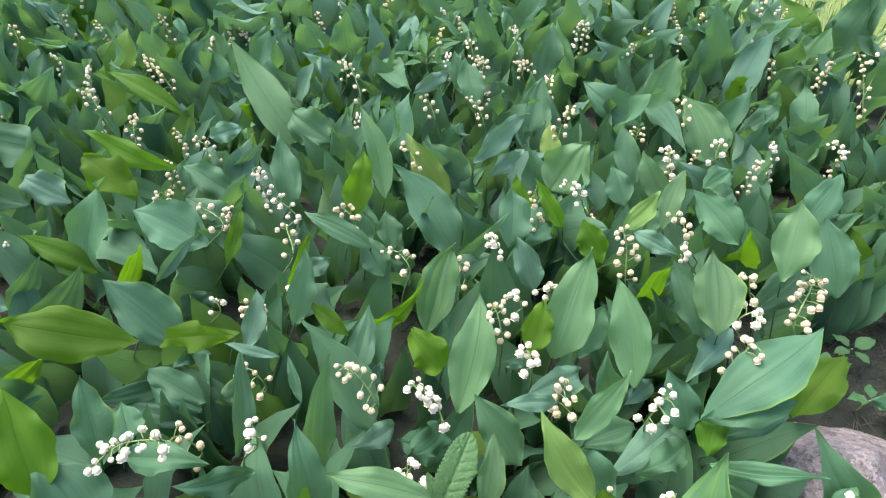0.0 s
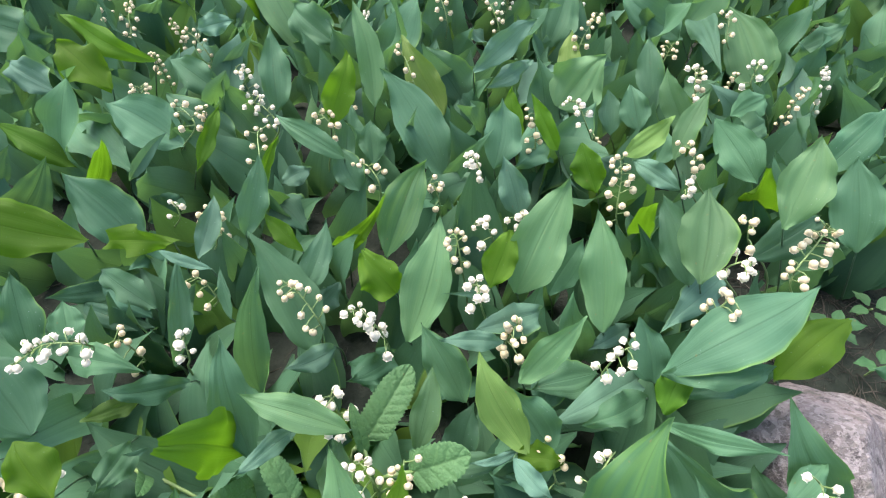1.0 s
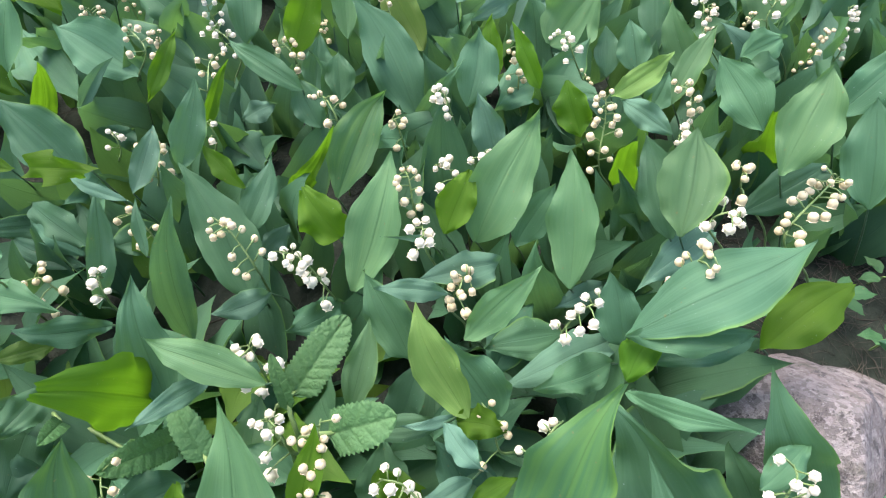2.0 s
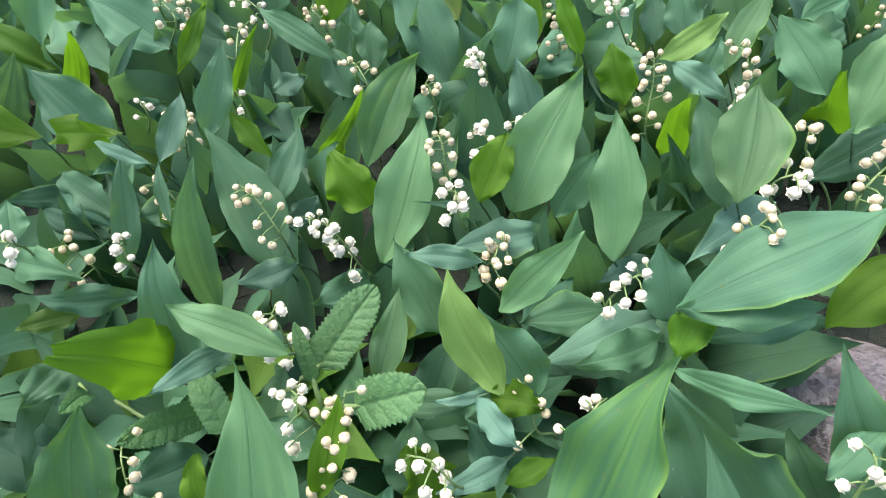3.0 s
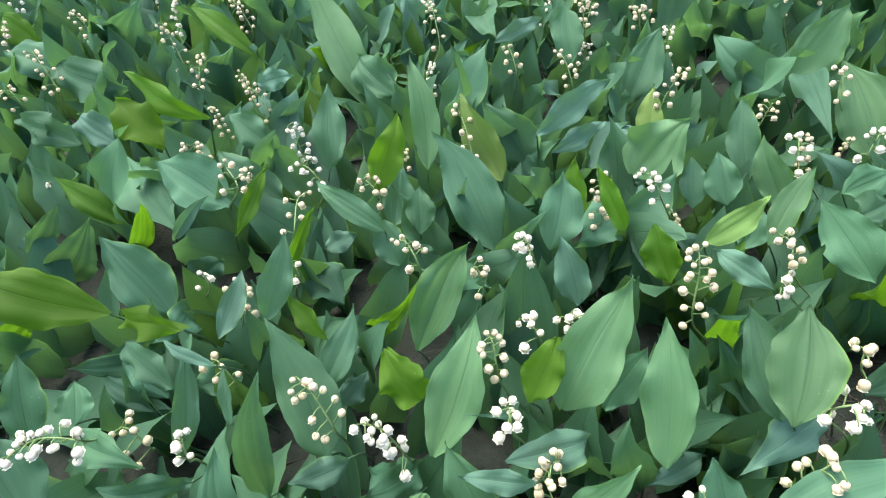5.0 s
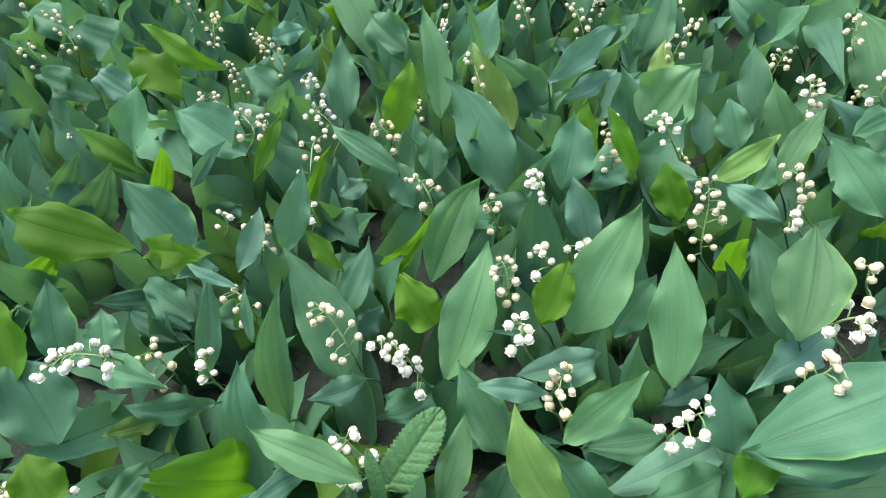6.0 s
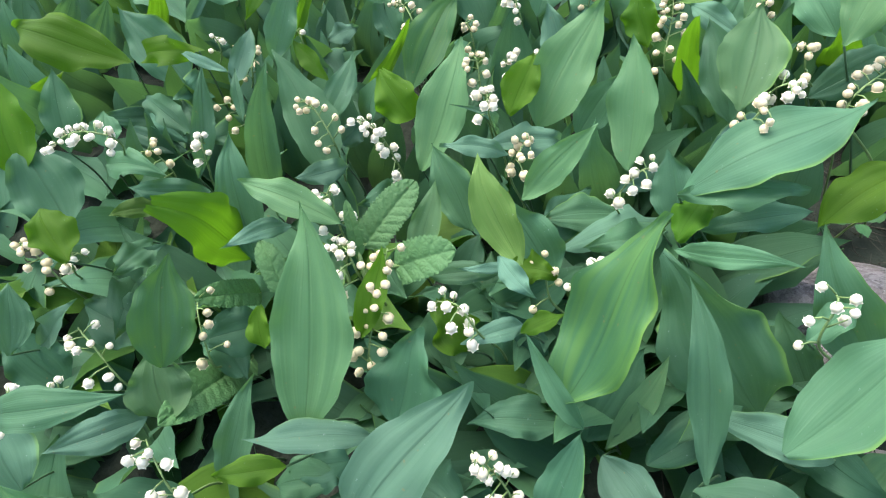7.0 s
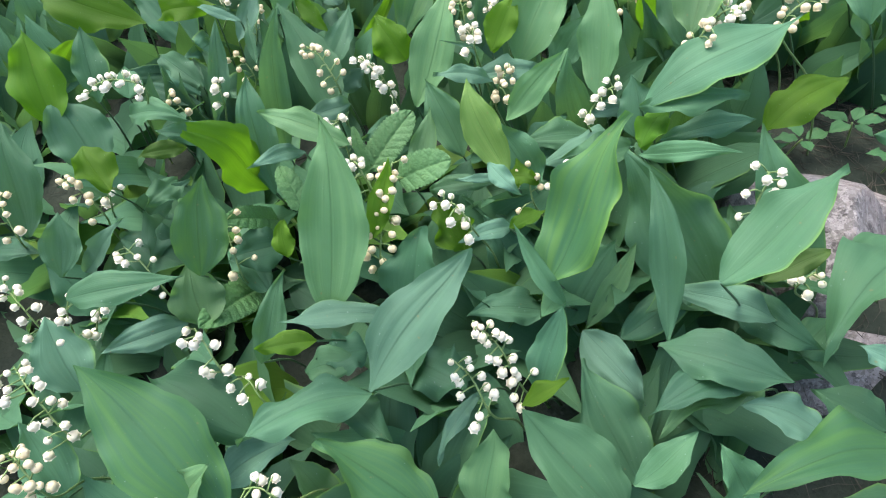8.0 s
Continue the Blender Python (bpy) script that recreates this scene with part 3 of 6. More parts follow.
p = plant(0.104, 0.069, "blue-green slender lily of the valley with arching leaves", -0.063)
leaf(p, (0.111, 0.083, 0.048), (0.090, 0.039, 0.030), 0.011, 28, "u", wave=0.4, bend=0.13, curl=0.3)
p = plant(0.121, 0.052, "light green slender lily of the valley with white bells", -0.068)
leaf(p, (0.120, 0.038, -0.038), (0.122, 0.080, 0.004), 0.038, -23, "l")
raceme(p, (0.121, 0.072, 0.041), (0.092, 0.090, 0.073), 8, "w")
p = plant(0.147, 0.089, "backlit bright green slender lily of the valley with white bells", -0.058)
leaf(p, (0.138, 0.083, 0.040), (0.166, 0.101, 0.050), 0.014, -45, "b", wave=0.3, fold=0.3, nick=0.02, bend=0.13, curl=0.3)
raceme(p, (0.138, 0.099, 0.029), (0.101, 0.114, 0.082), 15, "w")
p = plant(0.153, 0.112, "dark green slender lily of the valley with upright leaves", -0.051)
leaf(p, (0.150, 0.099, 0.017), (0.157, 0.140, 0.077), 0.026, -36, "d")
p = plant(0.187, 0.134, "blue-green slender lily of the valley with arching leaves", -0.044)
leaf(p, (0.172, 0.147, 0.038), (0.219, 0.107, 0.025), 0.031, -2, "u", bend=0.13, curl=0.3, wave=0.24)
p = plant(0.202, 0.080, "deep green slender lily of the valley with upright leaves", -0.060)
leaf(p, (0.218, 0.064, -0.004), (0.169, 0.113, 0.054), 0.043, 17, "n")
p = plant(0.245, 0.128, "deep green slender lily of the valley with arching leaves", -0.046)
leaf(p, (0.231, 0.115, 0.149), (0.285, 0.169, 0.185), 0.033, -47, "n")
leaf(p, (0.218, 0.129, 0.061), (0.292, 0.109, 0.072), 0.035, -38, "n", bend=0.13, curl=0.3, wave=0.24)
p = plant(0.262, 0.112, "dark green slender lily of the valley with arching leaves", -0.051)
leaf(p, (0.289, 0.126, 0.033), (0.221, 0.077, 0.045), 0.026, 69, "l", bend=0.13, curl=0.3, wave=0.24)
leaf(p, (0.278, 0.128, 0.052), (0.213, 0.081, 0.060), 0.032, 58, "d", bend=0.13, curl=0.3, wave=0.24)
p = plant(0.269, 0.059, "deep green slender lily of the valley with upright leaves", -0.066)
leaf(p, (0.279, 0.054, 0.024), (0.250, 0.070, 0.061), 0.028, 16, "n")
p = plant(0.300, 0.097, "blue-green slender lily of the valley with arching leaves", -0.055)
leaf(p, (0.316, 0.095, 0.045), (0.267, 0.102, 0.054), 0.028, 43, "u", bend=0.13, curl=0.3, wave=0.24)
p = plant(0.324, 0.067, "yellow-streaked green broad lily of the valley with arching leaves", -0.064)
leaf(p, (0.357, 0.085, 0.068), (0.252, 0.028, 0.100), 0.046, 71, "s", bend=0.13, curl=0.3, wave=0.24)
p = plant(0.340, 0.120, "deep green slender lily of the valley with arching leaves", -0.049)
leaf(p, (0.362, 0.117, 0.022), (0.320, 0.133, 0.030), 0.030, 17, "n", bend=0.13, curl=0.3, wave=0.24)
leaf(p, (0.338, 0.115, 0.096), (0.316, 0.123, 0.100), 0.014, 19, "u", bend=0.13, curl=0.3, wave=0.24)
p = plant(-0.321, 0.151, "dark green slender lily of the valley with arching leaves", -0.039)
leaf(p, (-0.338, 0.152, 0.025), (-0.283, 0.149, 0.030), 0.026, -39, "d", bend=0.13, curl=0.3, wave=0.24)
p = plant(-0.280, 0.163, "deep green slender lily of the valley with upright leaves", -0.036)
leaf(p, (-0.271, 0.145, 0.060), (-0.298, 0.202, 0.130), 0.039, 37, "n")
p = plant(-0.266, 0.233, "deep green broad lily of the valley with upright leaves", -0.016)
leaf(p, (-0.251, 0.222, 0.066), (-0.297, 0.258, 0.115), 0.052, 34, "n")
p = plant(-0.215, 0.212, "dark green slender lily of the valley with white bells", -0.022)
leaf(p, (-0.241, 0.207, 0.010), (-0.159, 0.222, 0.072), 0.029, 7, "d")
raceme(p, (-0.212, 0.181, 0.069), (-0.202, 0.190, 0.078), 4, "w")
p = plant(-0.190, 0.245, "olive green slender lily of the valley with white bells", -0.013)
leaf(p, (-0.180, 0.253, 0.074), (-0.213, 0.230, 0.080), 0.016, -5, "o", bend=0.13, curl=0.3, wave=0.24)
raceme(p, (-0.202, 0.264, 0.125), (-0.242, 0.242, 0.130), 14, "w")
p = plant(-0.186, 0.203, "dark green slender lily of the valley with arching leaves", -0.024)
leaf(p, (-0.200, 0.213, 0.028), (-0.173, 0.151, 0.040), 0.036, -63, "d", bend=0.13, curl=0.3, wave=0.24)
leaf(p, (-0.179, 0.226, 0.062), (-0.183, 0.184, 0.070), 0.024, -16, "n", bend=0.13, curl=0.3, wave=0.24)
p = plant(-0.185, 0.171, "dark green slender lily of the valley with cream buds", -0.033)
leaf(p, (-0.154, 0.164, 0.024), (-0.221, 0.175, 0.035), 0.041, 31, "d", bend=0.13, curl=0.3, wave=0.24)
leaf(p, (-0.184, 0.167, 0.104), (-0.216, 0.190, 0.123), 0.030, 43, "b", blunt=0.1, fold=0.3, nick=0.02, wave=0.2)
raceme(p, (-0.208, 0.168, 0.071), (-0.238, 0.178, 0.098), 8, "c")
p = plant(-0.095, 0.225, "backlit bright green broad lily of the valley with arching leaves", -0.018)
leaf(p, (-0.094, 0.229, 0.061), (-0.103, 0.187, 0.159), 0.045, 60, "b", blunt=0.4, bend=0.05, fold=0.06, wave=0.05, twist=0.05, nick=0.02, curl=0.3)
leaf(p, (-0.085, 0.220, 0.063), (-0.109, 0.269, 0.144), 0.031, 20, "n")
p = plant(-0.084, 0.170, "dark green slender lily of the valley with arching leaves", -0.034)
leaf(p, (-0.074, 0.153, 0.018), (-0.124, 0.183, 0.030), 0.031, 52, "d", bend=0.13, curl=0.3, wave=0.24)
leaf(p, (-0.067, 0.186, 0.044), (-0.103, 0.158, 0.050), 0.036, 12, "d", bend=0.13, curl=0.3, wave=0.24)
p = plant(-0.055, 0.211, "blue-green slender lily of the valley with arching leaves", -0.022)
leaf(p, (-0.049, 0.226, 0.107), (-0.068, 0.181, 0.128), 0.014, 10, "u", curl=0.3, bend=0.13, wave=0.24)
p = plant(-0.047, 0.159, "backlit bright green slender lily of the valley with upright leaves", -0.037)
leaf(p, (-0.045, 0.154, 0.068), (-0.052, 0.171, 0.089), 0.016, 15, "b", blunt=0.3, fold=0.3, nick=0.02, wave=0.2)
p = plant(-0.027, 0.215, "light green slender lily of the valley with white bells", -0.021)
leaf(p, (-0.009, 0.222, 0.122), (-0.083, 0.229, 0.137), 0.022, 25, "l", bend=0.14, curl=0.3, wave=0.24)
leaf(p, (-0.023, 0.197, 0.068), (-0.019, 0.226, 0.100), 0.024, 2, "l")
raceme(p, (-0.019, 0.238, 0.092), (-0.027, 0.243, 0.126), 8, "w")
p = plant(-0.001, 0.194, "deep green slender lily of the valley with arching leaves", -0.026)
leaf(p, (0.010, 0.190, 0.074), (-0.023, 0.202, 0.080), 0.025, 24, "n", bend=0.13, curl=0.3, wave=0.24)
p = plant(0.026, 0.173, "backlit bright green slender lily of the valley with white bells", -0.033)
leaf(p, (0.023, 0.161, 0.094), (0.031, 0.198, 0.136), 0.017, 7, "b", fold=0.3, nick=0.02, wave=0.2)
raceme(p, (0.015, 0.191, 0.109), (-0.002, 0.202, 0.123), 7, "w")
p = plant(0.064, 0.213, "deep green slender lily of the valley with upright leaves", -0.021)
leaf(p, (0.067, 0.192, 0.017), (0.054, 0.228, 0.060), 0.038, -1, "n")
leaf(p, (0.049, 0.219, 0.088), (0.098, 0.230, 0.093), 0.016, -21, "n", bend=0.13, curl=0.3, wave=0.24)
p = plant(0.076, 0.182, "backlit bright green slender lily of the valley with white bells", -0.030)
leaf(p, (0.083, 0.178, 0.073), (0.062, 0.193, 0.101), 0.029, 26, "b", blunt=0.3, wave=0.3, fold=0.3, nick=0.02)
raceme(p, (0.091, 0.180, 0.091), (0.065, 0.183, 0.113), 7, "w")
p = plant(0.092, 0.235, "yellowish slender lily of the valley with upright leaves", -0.016)
leaf(p, (0.106, 0.229, 0.102), (0.067, 0.269, 0.152), 0.028, -8, "y")
leaf(p, (0.101, 0.233, 0.097), (0.067, 0.218, 0.101), 0.007, 11, "u", bend=0.13, curl=0.3, wave=0.24)
p = plant(0.102, 0.201, "blue-green slender lily of the valley with arching leaves", -0.024)
leaf(p, (0.113, 0.204, 0.075), (0.078, 0.177, 0.079), 0.015, 22, "u", bend=0.2, curl=0.3, wave=0.24)
leaf(p, (0.095, 0.213, 0.126), (0.120, 0.192, 0.120), 0.014, -4, "u", curl=0.3, wave=0.4, bend=0.13)
p = plant(0.111, 0.222, "dark green slender lily of the valley with cream buds", -0.019)
leaf(p, (0.125, 0.208, -0.004), (0.086, 0.237, 0.050), 0.039, 12, "d")
leaf(p, (0.100, 0.228, 0.098), (0.129, 0.224, 0.104), 0.020, -29, "b", wave=0.35, blunt=0.2, fold=0.3, nick=0.02, bend=0.13, curl=0.3)
raceme(p, (0.127, 0.220, 0.084), (0.113, 0.243, 0.096), 5, "c")
p = plant(0.122, 0.190, "backlit bright green slender lily of the valley with white bells", -0.028)
leaf(p, (0.114, 0.185, 0.094), (0.137, 0.201, 0.100), 0.013, -33, "b", wave=0.3, fold=0.3, nick=0.02, bend=0.13, curl=0.3)
raceme(p, (0.145, 0.207, 0.107), (0.158, 0.226, 0.122), 4, "w")
p = plant(0.136, 0.163, "deep green slender lily of the valley with arching leaves", -0.036)
leaf(p, (0.158, 0.151, 0.059), (0.118, 0.175, 0.110), 0.013, 1, "n", fold=0.5)
leaf(p, (0.147, 0.172, 0.021), (0.087, 0.155, 0.028), 0.028, 34, "n", bend=0.2, curl=0.3, wave=0.24)
p = plant(0.164, 0.180, "yellow-streaked green broad lily of the valley with upright leaves", -0.031)
leaf(p, (0.146, 0.158, 0.076), (0.180, 0.230, 0.164), 0.051, -39, "s")
leaf(p, (0.163, 0.165, 0.016), (0.188, 0.207, 0.070), 0.038, -24, "d")
p = plant(0.184, 0.171, "light green slender lily of the valley with upright leaves", -0.033)
leaf(p, (0.175, 0.158, 0.025), (0.202, 0.198, 0.079), 0.017, -22, "l", fold=0.4)
p = plant(0.214, 0.246, "deep green slender lily of the valley with arching leaves", -0.013)
leaf(p, (0.197, 0.258, 0.107), (0.250, 0.223, 0.149), 0.015, -10, "n", bend=0.13, curl=0.3, wave=0.24)
p = plant(0.217, 0.165, "deep green slender lily of the valley with upright leaves", -0.035)
leaf(p, (0.224, 0.134, 0.061), (0.200, 0.206, 0.145), 0.021, -16, "n")
leaf(p, (0.200, 0.154, 0.025), (0.257, 0.213, 0.040), 0.027, -28, "d", bend=0.13, curl=0.3, wave=0.24)
p = plant(0.238, 0.208, "deep green broad lily of the valley with upright leaves", -0.023)
leaf(p, (0.260, 0.195, 0.040), (0.190, 0.236, 0.130), 0.065, -23, "n")
p = plant(0.280, 0.174, "blue-green slender lily of the valley with white bells", -0.032)
leaf(p, (0.295, 0.169, 0.051), (0.222, 0.177, 0.059), 0.024, 20, "u", bend=0.22, wave=0.4, curl=0.3)
leaf(p, (0.275, 0.170, 0.088), (0.315, 0.191, 0.100), 0.017, -30, "o", bend=0.13, curl=0.3, wave=0.24)
raceme(p, (0.265, 0.195, 0.118), (0.264, 0.209, 0.145), 5, "w")
p = plant(0.285, 0.231, "deep green slender lily of the valley with upright leaves", -0.017)
leaf(p, (0.300, 0.227, 0.022), (0.265, 0.254, 0.070), 0.029, -10, "n")
leaf(p, (0.272, 0.218, 0.090), (0.300, 0.246, 0.100), 0.018, -44, "n", bend=0.13, curl=0.3, wave=0.24)
p = plant(0.291, 0.182, "dark green slender lily of the valley with white bells", -0.030)
leaf(p, (0.273, 0.193, 0.043), (0.328, 0.158, 0.037), 0.030, 3, "d", bend=0.13, curl=0.3, wave=0.24)
raceme(p, (0.309, 0.193, 0.054), (0.321, 0.200, 0.064), 5, "w")
p = plant(0.314, 0.239, "deep green slender lily of the valley with upright leaves", -0.015)
leaf(p, (0.336, 0.225, 0.040), (0.269, 0.269, 0.130), 0.037, -20, "n")
p = plant(0.323, 0.169, "deep green slender lily of the valley with arching leaves", -0.034)
leaf(p, (0.313, 0.157, 0.022), (0.344, 0.195, 0.030), 0.029, -42, "n", bend=0.13, curl=0.3, wave=0.24)
p = plant(0.370, 0.206, "deep green broad lily of the valley with arching leaves", -0.023)
leaf(p, (0.404, 0.245, 0.057), (0.297, 0.123, 0.100), 0.065, 65, "n", bend=0.13, curl=0.3, wave=0.24)
p = plant(-0.298, 0.254, "backlit bright green slender lily of the valley with upright leaves", -0.011)
leaf(p, (-0.290, 0.239, 0.098), (-0.315, 0.286, 0.160), 0.042, 33, "b", fold=0.3, nick=0.02, wave=0.2)
p = plant(-0.254, 0.270, "dark green slender lily of the valley with upright leaves", -0.008)
leaf(p, (-0.248, 0.257, 0.113), (-0.266, 0.296, 0.160), 0.027, 36, "d")
p = plant(-0.249, 0.293, "deep green slender lily of the valley with arching leaves", -0.004)
leaf(p, (-0.245, 0.285, 0.097), (-0.257, 0.310, 0.113), 0.025, 26, "n")
p = plant(-0.229, 0.337, "dark green slender lily of the valley with arching leaves", -0.000)
leaf(p, (-0.209, 0.328, 0.062), (-0.279, 0.342, 0.070), 0.019, 15, "d", bend=0.13, curl=0.3, wave=0.24)
leaf(p, (-0.211, 0.334, 0.069), (-0.260, 0.354, 0.086), 0.030, 36, "d", bend=0.13, curl=0.3, wave=0.24)
p = plant(-0.228, 0.277, "deep green slender lily of the valley with arching leaves", -0.007)
leaf(p, (-0.251, 0.282, 0.080), (-0.178, 0.268, 0.096), 0.027, -24, "n", bend=0.13, curl=0.3, wave=0.24)
p = plant(-0.226, 0.347, "deep green slender lily of the valley with arching leaves", -0.000)
leaf(p, (-0.207, 0.338, 0.076), (-0.266, 0.367, 0.090), 0.026, 10, "n", bend=0.13, curl=0.3, wave=0.24)
p = plant(-0.187, 0.344, "backlit bright green slender lily of the valley with arching leaves", -0.000)
leaf(p, (-0.163, 0.336, 0.161), (-0.238, 0.362, 0.133), 0.023, -11, "b", wave=0.35, fold=0.3, nick=0.02, bend=0.13, curl=0.3)
p = plant(-0.163, 0.262, "dark green slender lily of the valley with white bells", -0.010)
leaf(p, (-0.147, 0.270, 0.079), (-0.197, 0.244, 0.097), 0.021, 4, "d", bend=0.13, curl=0.3, wave=0.24)
raceme(p, (-0.141, 0.274, 0.105), (-0.143, 0.282, 0.118), 5, "w")
p = plant(-0.163, 0.296, "deep green slender lily of the valley with cream buds", -0.004)
leaf(p, (-0.164, 0.282, 0.080), (-0.160, 0.328, 0.155), 0.018, 34, "n")
raceme(p, (-0.195, 0.290, 0.072), (-0.217, 0.293, 0.089), 6, "c")
p = plant(-0.137, 0.315, "blue-green slender lily of the valley with arching leaves", -0.002)
leaf(p, (-0.124, 0.312, 0.163), (-0.166, 0.322, 0.169), 0.008, 8, "u", bend=0.13, curl=0.3, wave=0.24)
p = plant(-0.103, 0.291, "deep green slender lily of the valley with upright leaves", -0.005)
leaf(p, (-0.103, 0.283, 0.047), (-0.086, 0.298, 0.185), 0.025, 19, "n", fold=0.35)
leaf(p, (-0.105, 0.286, 0.142), (-0.117, 0.312, 0.166), 0.008, 12, "n", fold=0.5)
p = plant(-0.077, 0.323, "deep green slender lily of the valley with upright leaves", -0.001)
leaf(p, (-0.058, 0.304, 0.087), (-0.119, 0.364, 0.151), 0.041, 31, "n", side=0.05, bend=0.01, fold=0.1)
p = plant(-0.049, 0.292, "blue-green slender lily of the valley with cream buds", -0.004)
leaf(p, (-0.039, 0.301, 0.098), (-0.069, 0.273, 0.103), 0.019, 4, "u", wave=0.4, bend=0.13, curl=0.3)
raceme(p, (-0.054, 0.317, 0.100), (-0.087, 0.337, 0.128), 9, "c")
p = plant(-0.010, 0.315, "dark green slender lily of the valley with white bells", -0.002)
leaf(p, (-0.001, 0.327, 0.061), (-0.030, 0.288, 0.070), 0.027, 1, "d", bend=0.13, curl=0.3, wave=0.24)
leaf(p, (0.004, 0.314, 0.044), (-0.040, 0.320, 0.050), 0.035, 3, "d", bend=0.13, curl=0.3, wave=0.24)
raceme(p, (-0.002, 0.313, 0.092), (-0.025, 0.305, 0.140), 13, "w")
p = plant(-0.008, 0.349, "backlit bright green slender lily of the valley with arching leaves", -0.000)
leaf(p, (0.001, 0.345, 0.115), (-0.027, 0.357, 0.146), 0.033, -5, "b", blunt=0.3, wave=0.3, fold=0.3, nick=0.02, bend=0.13, curl=0.3)
p = plant(0.020, 0.342, "light green slender lily of the valley with upright leaves", -0.000)
leaf(p, (0.013, 0.321, 0.085), (0.034, 0.385, 0.163), 0.038, -8, "l")
p = plant(0.033, 0.251, "light green slender lily of the valley with upright leaves", -0.012)
leaf(p, (0.030, 0.237, 0.070), (0.040, 0.279, 0.118), 0.021, 3, "l", fold=0.35)
p = plant(0.049, 0.293, "deep green slender lily of the valley with upright leaves", -0.004)
leaf(p, (0.061, 0.282, 0.068), (0.024, 0.315, 0.118), 0.032, -3, "n")
p = plant(0.059, 0.259, "dark green slender lily of the valley with upright leaves", -0.010)
leaf(p, (0.055, 0.247, 0.027), (0.068, 0.283, 0.070), 0.029, -21, "d")
p = plant(0.071, 0.287, "blue-green slender lily of the valley with cream buds", -0.005)
leaf(p, (0.085, 0.290, 0.138), (0.042, 0.280, 0.147), 0.014, 10, "u", wave=0.3, bend=0.16, curl=0.3)
raceme(p, (0.086, 0.299, 0.110), (0.097, 0.309, 0.134), 9, "c")
p = plant(0.082, 0.315, "blue-green slender lily of the valley with white bells", -0.002)
leaf(p, (0.066, 0.303, 0.132), (0.116, 0.342, 0.112), 0.025, -18, "u", bend=0.16, curl=0.3, wave=0.24)
raceme(p, (0.068, 0.314, 0.146), (0.061, 0.327, 0.150), 6, "w")
p = plant(0.111, 0.281, "light green slender lily of the valley with upright leaves", -0.006)
leaf(p, (0.098, 0.273, 0.116), (0.138, 0.298, 0.164), 0.022, -2, "l")
p = plant(0.111, 0.255, "deep green slender lily of the valley with upright leaves", -0.011)
leaf(p, (0.124, 0.249, 0.072), (0.084, 0.268, 0.121), 0.035, -6, "n")
p = plant(0.135, 0.304, "dark green slender lily of the valley with white bells", -0.003)
leaf(p, (0.118, 0.283, 0.060), (0.139, 0.335, 0.080), 0.031, -16, "d", bend=0.13, curl=0.3, wave=0.24)
leaf(p, (0.162, 0.315, 0.075), (0.109, 0.292, 0.081), 0.029, 25, "n", bend=0.13, curl=0.3, wave=0.24)
raceme(p, (0.158, 0.293, 0.105), (0.179, 0.301, 0.133), 7, "w")
p = plant(0.176, 0.276, "deep green slender lily of the valley with arching leaves", -0.007)
leaf(p, (0.192, 0.287, 0.090), (0.142, 0.254, 0.100), 0.025, 22, "n", bend=0.13, curl=0.3, wave=0.24)
p = plant(0.177, 0.308, "blue-green slender lily of the valley with arching leaves", -0.002)
leaf(p, (0.201, 0.330, 0.053), (0.126, 0.260, 0.082), 0.030, 41, "u", bend=0.2, curl=0.3, wave=0.24)
p = plant(0.199, 0.317, "dark green slender lily of the valley with upright leaves", -0.001)
leaf(p, (0.203, 0.307, 0.081), (0.188, 0.339, 0.120), 0.031, -18, "d")
p = plant(0.208, 0.278, "deep green slender lily of the valley with arching leaves", -0.007)
leaf(p, (0.192, 0.280, 0.132), (0.262, 0.282, 0.145), 0.022, -22, "n", bend=0.12, curl=0.3, wave=0.24)
leaf(p, (0.197, 0.265, 0.107), (0.213, 0.295, 0.120), 0.023, -31, "b", blunt=0.3, fold=0.3, nick=0.02, wave=0.2, bend=0.13, curl=0.3)
p = plant(0.229, 0.293, "deep green slender lily of the valley with cream buds", -0.004)
leaf(p, (0.193, 0.281, 0.130), (0.289, 0.325, 0.180), 0.043, -35, "n", fold=0.1, bend=0.12)
leaf(p, (0.213, 0.285, 0.100), (0.280, 0.306, 0.110), 0.020, -23, "n", bend=0.13, curl=0.3, wave=0.24)
raceme(p, (0.220, 0.310, 0.141), (0.231, 0.313, 0.176), 8, "c")
p = plant(0.307, 0.324, "backlit bright green slender lily of the valley with cream buds", -0.001)
leaf(p, (0.289, 0.310, 0.094), (0.345, 0.355, 0.120), 0.035, -39, "b", blunt=0.2, fold=0.3, nick=0.02, wave=0.2, bend=0.13, curl=0.3)
raceme(p, (0.286, 0.351, 0.154), (0.334, 0.415, 0.157), 15, "c")
p = plant(-0.396, 0.365, "backlit bright green slender lily of the valley with upright leaves", 0.000)
leaf(p, (-0.417, 0.363, 0.051), (-0.351, 0.368, 0.107), 0.028, 46, "b", fold=0.3, nick=0.02, wave=0.2)
p = plant(-0.295, 0.363, "backlit bright green broad lily of the valley with arching leaves", 0.000)
leaf(p, (-0.262, 0.365, 0.124), (-0.366, 0.359, 0.150), 0.045, 17, "b", bend=0.16, fold=0.3, nick=0.02, wave=0.2, curl=0.3)
p = plant(-0.278, 0.422, "dark green broad lily of the valley with upright leaves", 0.000)
leaf(p, (-0.256, 0.413, 0.072), (-0.325, 0.440, 0.130), 0.050, 20, "d")
p = plant(-0.262, 0.362, "dark green slender lily of the valley with arching leaves", 0.000)
